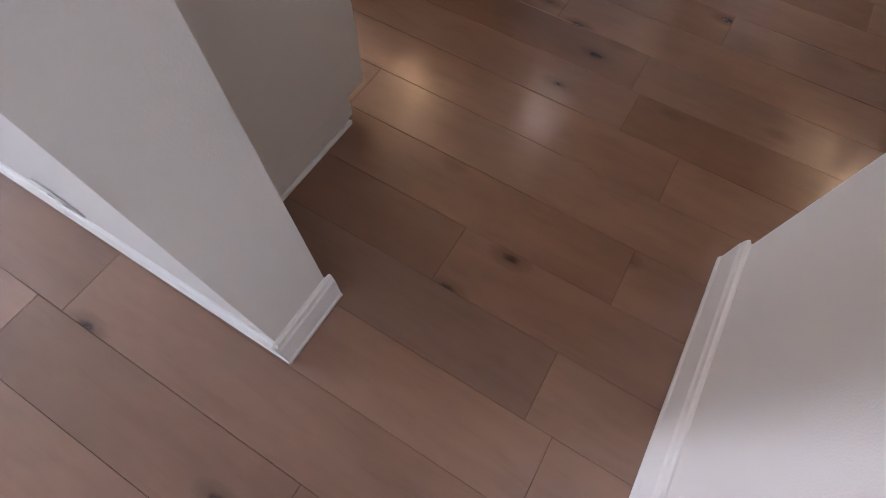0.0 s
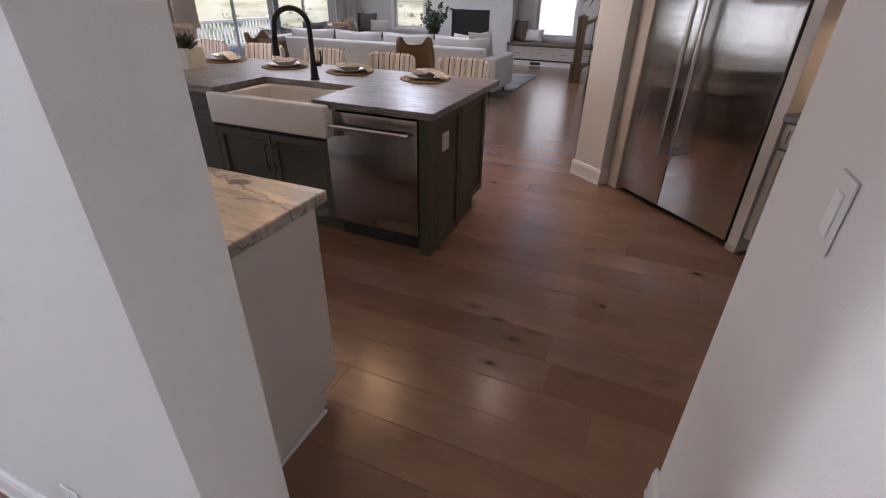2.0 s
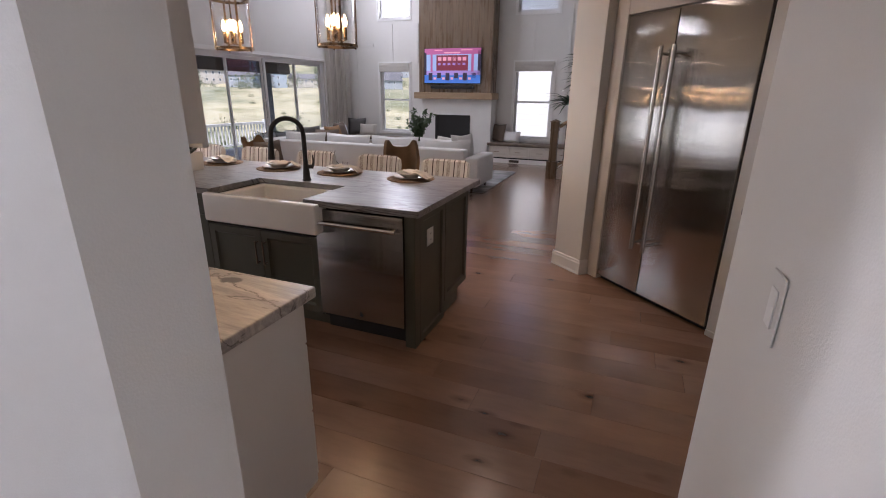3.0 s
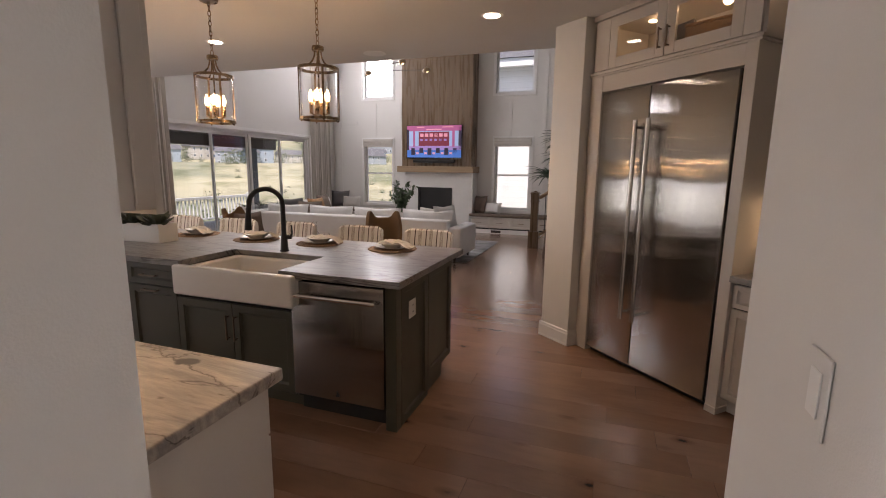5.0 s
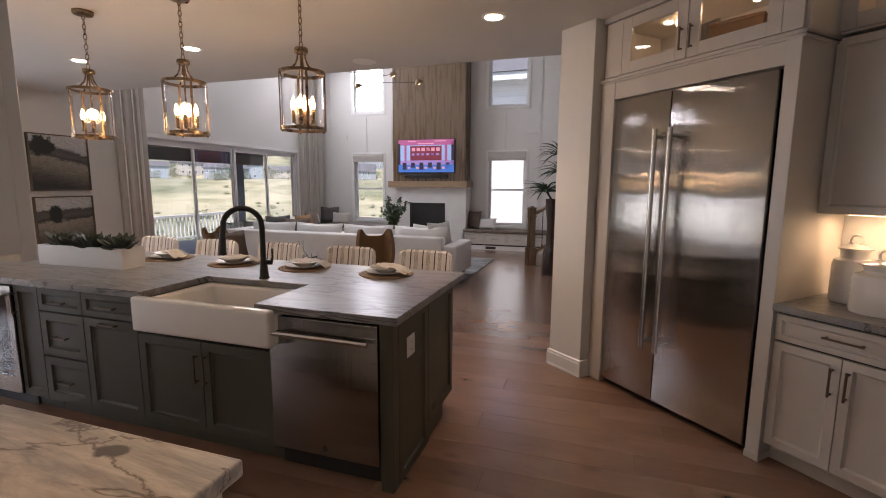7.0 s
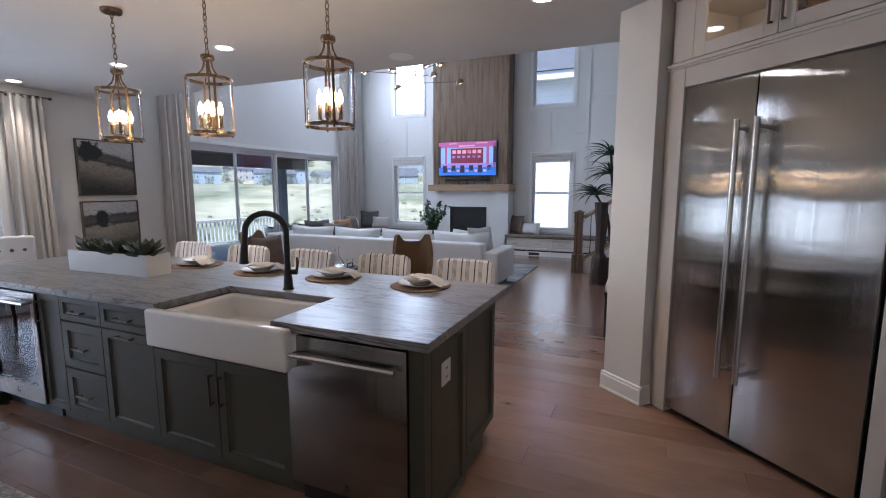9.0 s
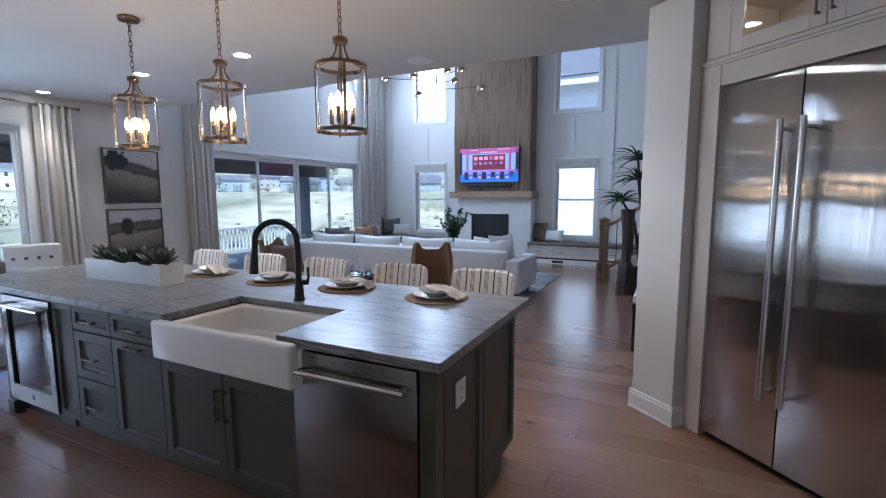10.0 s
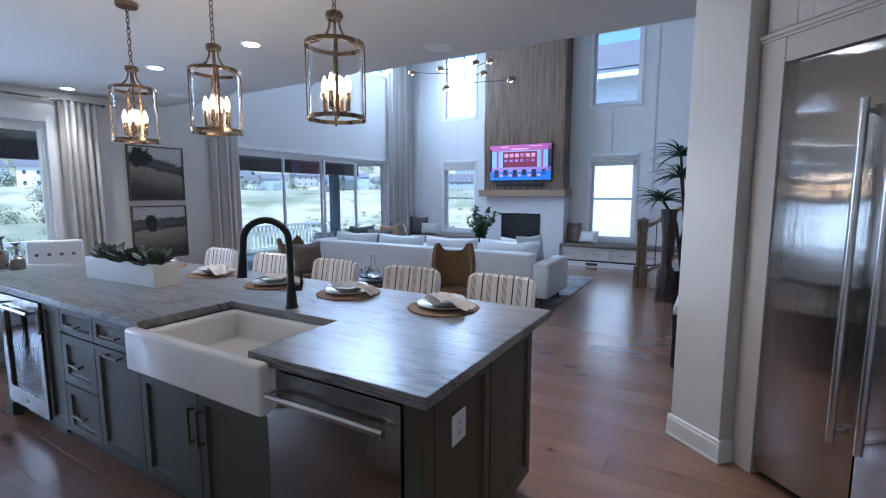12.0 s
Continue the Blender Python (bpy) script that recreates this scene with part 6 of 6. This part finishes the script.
# ---- patio ----
d = thing("patio_deck", pose(0, 0, 0), "covered wooden patio deck outside the doors", "deck")
part("platform", box(-11.05, -6.43, -4, 11, -0.41, -0.21), M["deck"], d)
rl = thing("patio_railing", pose(-10.9, 0, -0.21), "white patio railing with square pickets", "railing")
part("top_rail", box(-0.045, 0.045, -4, 11, 0.72, 0.80, 0.004), M["vinyl"], rl)
part("bottom_rail", box(-0.03, 0.03, -4, 11, 0.08, 0.13), M["vinyl"], rl)
pk = mesh_from("picket", box(-0.017, 0.017, -0.017, 0.017, 0.131, 0.719), M["vinyl"])
for k in range(106):
    q = new("picket", pk)
    q.parent = rl
    q.location = (0, -3.9 + 0.14 * k, 0)
for y in (-1.0, 1.8, 4.6, 7.4, 10.9):
    part("post", box(-0.05, 0.05, y - 0.05, y + 0.05, 0.0, 0.86, 0.004), M["vinyl"], rl)
r = thing("patio_roof", pose(0, 0, 0), "dark stained patio roof on a slate grey post", "patio roof")
part("ceiling", box(-10.2, -6.43, -4, 11, 2.42, 2.6), M["patio"], r)
part("beam", box(-9.95, -9.7, -4, 11, 2.12, 2.419), M["patio"], r)
for y in (9.85, 0.2):
    part("post", box(-9.94, -9.71, y, y + 0.24, -0.21, 2.119, 0.006), M["post"], r)
s = thing("outdoor_sofa", pose(-8.6, 4.6, -0.21), "grey outdoor sofa with pale cushions", "sofa")
part("frame", box(-0.4, 0.4, -0.9, 0.9, 0.1, 0.28, 0.02), M["post"], s)
part("seat_cushion", box(-0.38, 0.38, -0.88, 0.88, 0.281, 0.42, 0.04, 2), M["grey_cloth"], s, smooth=True)
part("backrest", box(-0.44, -0.28, -0.9, 0.9, 0.3, 0.75, 0.05, 2), M["siding_grey"], s, smooth=True)
for x in (-0.35, 0.35):
    for y in (-0.85, 0.85):
        part("leg", box(x - 0.03, x + 0.03, y - 0.03, y + 0.03, 0, 0.0995), M["post"], s)
for k in range(3):
    throw_pillow(pose(-8.75, 4.05 + 0.5 * k, 0.211, -14, 0, 90), 0.45, 0.4, 0.15, M["linen"] if k % 2 else M["grey_cloth"], "weathered patio pillow on the outdoor sofa")
t = single("patio_table", lathe([(0.0, 0.0), (0.3, 0.0), (0.28, 0.03), (0.05, 0.05), (0.05, 0.36), (0.36, 0.38), (0.36, 0.42), (0.0, 0.42)], 28), M["vinyl"], pose(-7.5, 4.9, -0.21), "round white patio table", "table", smooth=True)
for k, y in enumerate((7.02, 7.5, 8.1)):
    a = thing("agave_planter", pose(-7.4, y, -0.21), "spiky agave in a pale patio planter", "plant", "patio planters")
    part("pot", lathe([(0.0, 0.0), (0.18, 0.0), (0.24, 0.78), (0.22, 0.78), (0.2, 0.68), (0.0, 0.67)], 20), M["vinyl"], a, smooth=True)
    part("leaves", blades(20 + k, 40, 0.55), M["palm"], a, m=pose(0, 0, 0.65))


# unseen slab on a post, added to keep direct sun out of the south window
single("porch_roof", box(-4, 3, -8.6, -5.21, 2.5, 2.7), M["patio"], pose(0, 0, 0), "dark unseen slab added to block sun from the south window", "porch roof")
part("post", box(-3.9, -3.7, -8.5, -8.3, -2.6, 2.499), M["post"], bpy.data.objects["porch_roof"])


# ---- land beyond ----
def land(x, y):
    r = math.hypot(x, y)
    west = max(0.0, (math.hypot(x, max(y, 0.0)) - 235) / 300) * min(1.0, max(0.0, -x / 80))
    h = -2.2 - 2.5 * min(1, max(0, (r - 14) / 60))
    h += 105 * min(1.6, west) ** 1.1 * (0.62 + 0.38 * math.sin(y * 0.006 + 1.2)) * (1 - 0.55 * min(1, max(0, (y - 60) / 420)))
    bank = min(1, max(0, (r - 95) / 75))
    h += 7.6 * bank * bank * (3 - 2 * bank)
    h += 5 * min(1, max(0, (r - 120) / 250)) * noise.noise(Vector((x * 0.008, y * 0.008, 0)))
    return h + 0.35 * noise.noise(Vector((x * 0.06, y * 0.06, 1)))


bm = bmesh.new()
steps = [math.copysign(6 * abs(k) + 0.011 * abs(k) ** 3.1, k) for k in range(-36, 37)]
gv = [[bm.verts.new((x, y, land(x, y))) for y in steps] for x in steps]
for i in range(len(steps) - 1):
    for j in range(len(steps) - 1):
        bm.faces.new((gv[i][j], gv[i + 1][j], gv[i + 1][j + 1], gv[i][j + 1]))
ground = tagged(part("ground", bm, M["ground"], smooth=True), "dry golden grassland rising to low hills", "ground", kind="structure")


def house(x, y, w, d, h, turn, wall, label):
    g = thing("house", pose(x, y, land(x, y) - 0.6, rz=turn), label, "house", "houses on the hillside")
    wl = part("wall", box(-w / 2, w / 2, -d / 2, d / 2, 0, h), wall, g)
    bm = bmesh.new()
    o, rz = 0.6, h + d * 0.27
    a = [bm.verts.new(p) for p in ((-w / 2 - o, -d / 2 - o, h), (w / 2 + o, -d / 2 - o, h), (w / 2 + o, d / 2 + o, h), (-w / 2 - o, d / 2 + o, h), (-w / 2 - o, 0, rz), (w / 2 + o, 0, rz))]
    for f in ((0, 1, 5, 4), (2, 3, 4, 5), (0, 4, 3), (1, 2, 5), (3, 2, 1, 0)):
        bm.faces.new([a[i] for i in f])
    part("roof", bm, M["roof"], g)
    for st in range(2):
        for k in range(int(w // 3)):
            xx = -w / 2 + 1.6 + 3 * k
            z = 1.2 + 3.0 * st
            if z + 1.3 < h:
                wn_ = part("window", box(xx - 0.5, xx + 0.5, -d / 2 - 0.06, -d / 2 - 0.001, z, z + 1.3), M["vinyl"], g)
                part("pane", box(xx - 0.38, xx + 0.38, -d / 2 - 0.08, -d / 2 - 0.061, z + 0.12, z + 1.18), M["pane"], wn_)


for k, (bearing, reach) in enumerate(((36, 245), (39.5, 232), (43, 250), (46, 228), (49, 244), (52.5, 236), (56, 248), (62, 240), (8, 235), (13, 246), (2, 240))):
    hx, hy = -reach * math.cos(radians(bearing)), reach * math.sin(radians(bearing))
    house(hx, hy, 10.5 + (k % 3), 8.5, (6.4, 7.0, 6.0)[k % 3], 90 - bearing + (-18, 12, 25)[k % 3], (M["siding_grey"], M["siding_blue"], M["siding_tan"])[k % 3], ("grey", "pale blue", "tan")[k % 3] + " sided house with a dark shingle roof")
rnd = random.Random(11)
for k, (x, y) in enumerate(((-168, 58), (-182, 84), (-165, 112), (-186, 140), (-160, 172), (-140, 205), (-190, 196), (-232, 120), (-214, 24), (-236, 62), (-112, 205), (-82, 240), (-205, -14), (-246, 170), (-262, 92), (-276, 30), (-128, 250), (-60, 262))):
    house(x, y, rnd.uniform(11, 15), rnd.uniform(9, 11), rnd.choice((6.2, 6.4, 5.8)), 70 + rnd.uniform(-25, 25), (M["siding"], M["siding_grey"], M["siding_tan"])[k % 3], ("white", "grey", "tan")[k % 3] + " sided house with a dark shingle roof")

# shrubs in the grass
bm = bmesh.new()
rnd = random.Random(4)
for k in range(330):
    ang, r = rnd.uniform(1.35, 3.9), 20 + 120 * rnd.random() ** 1.4
    x, y = r * math.cos(ang), r * math.sin(ang)
    z, sz = land(x, y), rnd.uniform(0.5, 1.2) * (1.8 if rnd.random() < 0.15 else 1)
    for q in range(200):
        c = Vector((rnd.gauss(0, 0.42), rnd.gauss(0, 0.42), abs(rnd.gauss(0.32, 0.26)))) * sz + Vector((x, y, z))
        m = Euler((rnd.uniform(0, 6), rnd.uniform(0, 6), rnd.uniform(0, 6))).to_matrix()
        s = 0.075 * sz
        bm.faces.new([bm.verts.new(c + m @ Vector(p) * s) for p in ((-1, 0, 0), (0, -0.7, 0.2), (1, 0, 0), (0, 0.7, 0.2))])
for k in range(130):
    x, y = rnd.uniform(-285, -95), rnd.uniform(-40, 260)
    z, sz = land(x, y), rnd.uniform(2.0, 4.2)
    for q in range(260):
        c = Vector((rnd.gauss(0, 0.4), rnd.gauss(0, 0.4), abs(rnd.gauss(0.6, 0.4)))) * sz + Vector((x, y, z))
        m = Euler((rnd.uniform(0, 6), rnd.uniform(0, 6), rnd.uniform(0, 6))).to_matrix()
        s = 0.075 * sz
        bm.faces.new([bm.verts.new(c + m @ Vector(p) * s) for p in ((-1, 0, 0), (0, -0.7, 0.2), (1, 0, 0), (0, 0.7, 0.2))])
tagged(part("shrubs", bm, M["shrub"]), "grey-green shrubs scattered over the dry grass", "shrubs", kind="stuff")

# neighbouring house close by
g = thing("neighbour_house", pose(0, 0, land(2, 16)), "white lap sided neighbouring house with a grey roof", "house")
zb = -land(2, 16)
part("wall", box(-3.4, 9, 13.6, 22, -0.5, 5.04 + zb), M["siding"], g)
part("fascia", box(-3.8, 9.4, 13.12, 13.3, 4.82 + zb, 5.06 + zb), M["vinyl"], g)
part("soffit", box(-3.8, 9.4, 13.3, 13.598, 4.94 + zb, 5.02 + zb), M["vinyl"], g)
bm = bmesh.new()
a = [bm.verts.new(p) for p in ((-3.9, 13.05, 5.07 + zb), (9.5, 13.05, 5.07 + zb), (9.5, 17.8, 7.15 + zb), (-3.9, 17.8, 7.15 + zb), (-3.9, 22.5, 5.07 + zb), (9.5, 22.5, 5.07 + zb))]
for f in ((0, 1, 2, 3), (3, 2, 5, 4), (0, 3, 4), (1, 5, 2), (0, 4, 5, 1)):
    bm.faces.new([a[i] for i in f])
part("roof", bm, M["roof"], g)


# ---- floor planks, laid along x in 0.2 m rows ----
rnd = random.Random(21)
shared = {}
rest = []
count = 0
row = -20
while -1.01 + 0.2 * row < FY:
    y0, y1 = -1.01 + 0.2 * row, min(-1.01 + 0.2 * (row + 1), FY)
    y0c = max(y0, -5.0)
    if y1 > -5.0:
        x = WX - rnd.uniform(0, 1.2)
        ends = []
        fixed = {0: 1.10, 2: 0.855, 3: 0.47, -3: 0.63}.get(row)
        while x < 4.0:
            ln = rnd.choice((0.9, 1.2, 1.5, 1.8))
            ends.append((x, x + ln))
            x += ln
        if fixed is not None:
            near = min(ends, key=lambda e: abs(e[1] - fixed))[1]
            ends = [(a + fixed - near, b + fixed - near) for a, b in ends]
            ends = [(ends[0][0] - 1.5, ends[0][0])] + ends + [(ends[-1][1], ends[-1][1] + 1.5)]
        for a, b in ends:
            a, b = max(a, WX), min(b, 4.0)
            if b - a < 0.03:
                continue
            close = a < 2.1 and b > -1.6 and -2.9 < y0 < 6.2 and count < 300
            if close and y1 - y0c > 0.19:
                key = round(b - a, 3)
                if key not in shared:
                    shared[key] = mesh_from("plank", box(0.0006, key - 0.0006, 0.0004, 0.1996, -0.0075, 0.0, 0.0008), M["plank"])
                q = new("plank", shared[key])
                q.parent = floor
                q.location = (a, y0, rnd.uniform(-0.0005, 0.0))
                count += 1
            else:
                rest.append((a + 0.0008, b - 0.0008, y0c + 0.0006, y1 - 0.0006))
    row += 1
verts, faces = [], []
for a, b, y0, y1 in rest:
    n = len(verts)
    verts += [(a, y0, -0.0075), (b, y0, -0.0075), (b, y1, -0.0075), (a, y1, -0.0075), (a, y0, 0), (b, y0, 0), (b, y1, 0), (a, y1, 0)]
    faces += [(n + 4, n + 5, n + 6, n + 7), (n, n + 1, n + 5, n + 4), (n + 1, n + 2, n + 6, n + 5), (n + 2, n + 3, n + 7, n + 6), (n + 3, n, n + 4, n + 7)]
me = bpy.data.meshes.new("planks")
me.from_pydata(verts, [], faces)
me.materials.append(M["planks"])
po = new("planks", me)
po.parent = floor
tagged(po, kind="stuff")
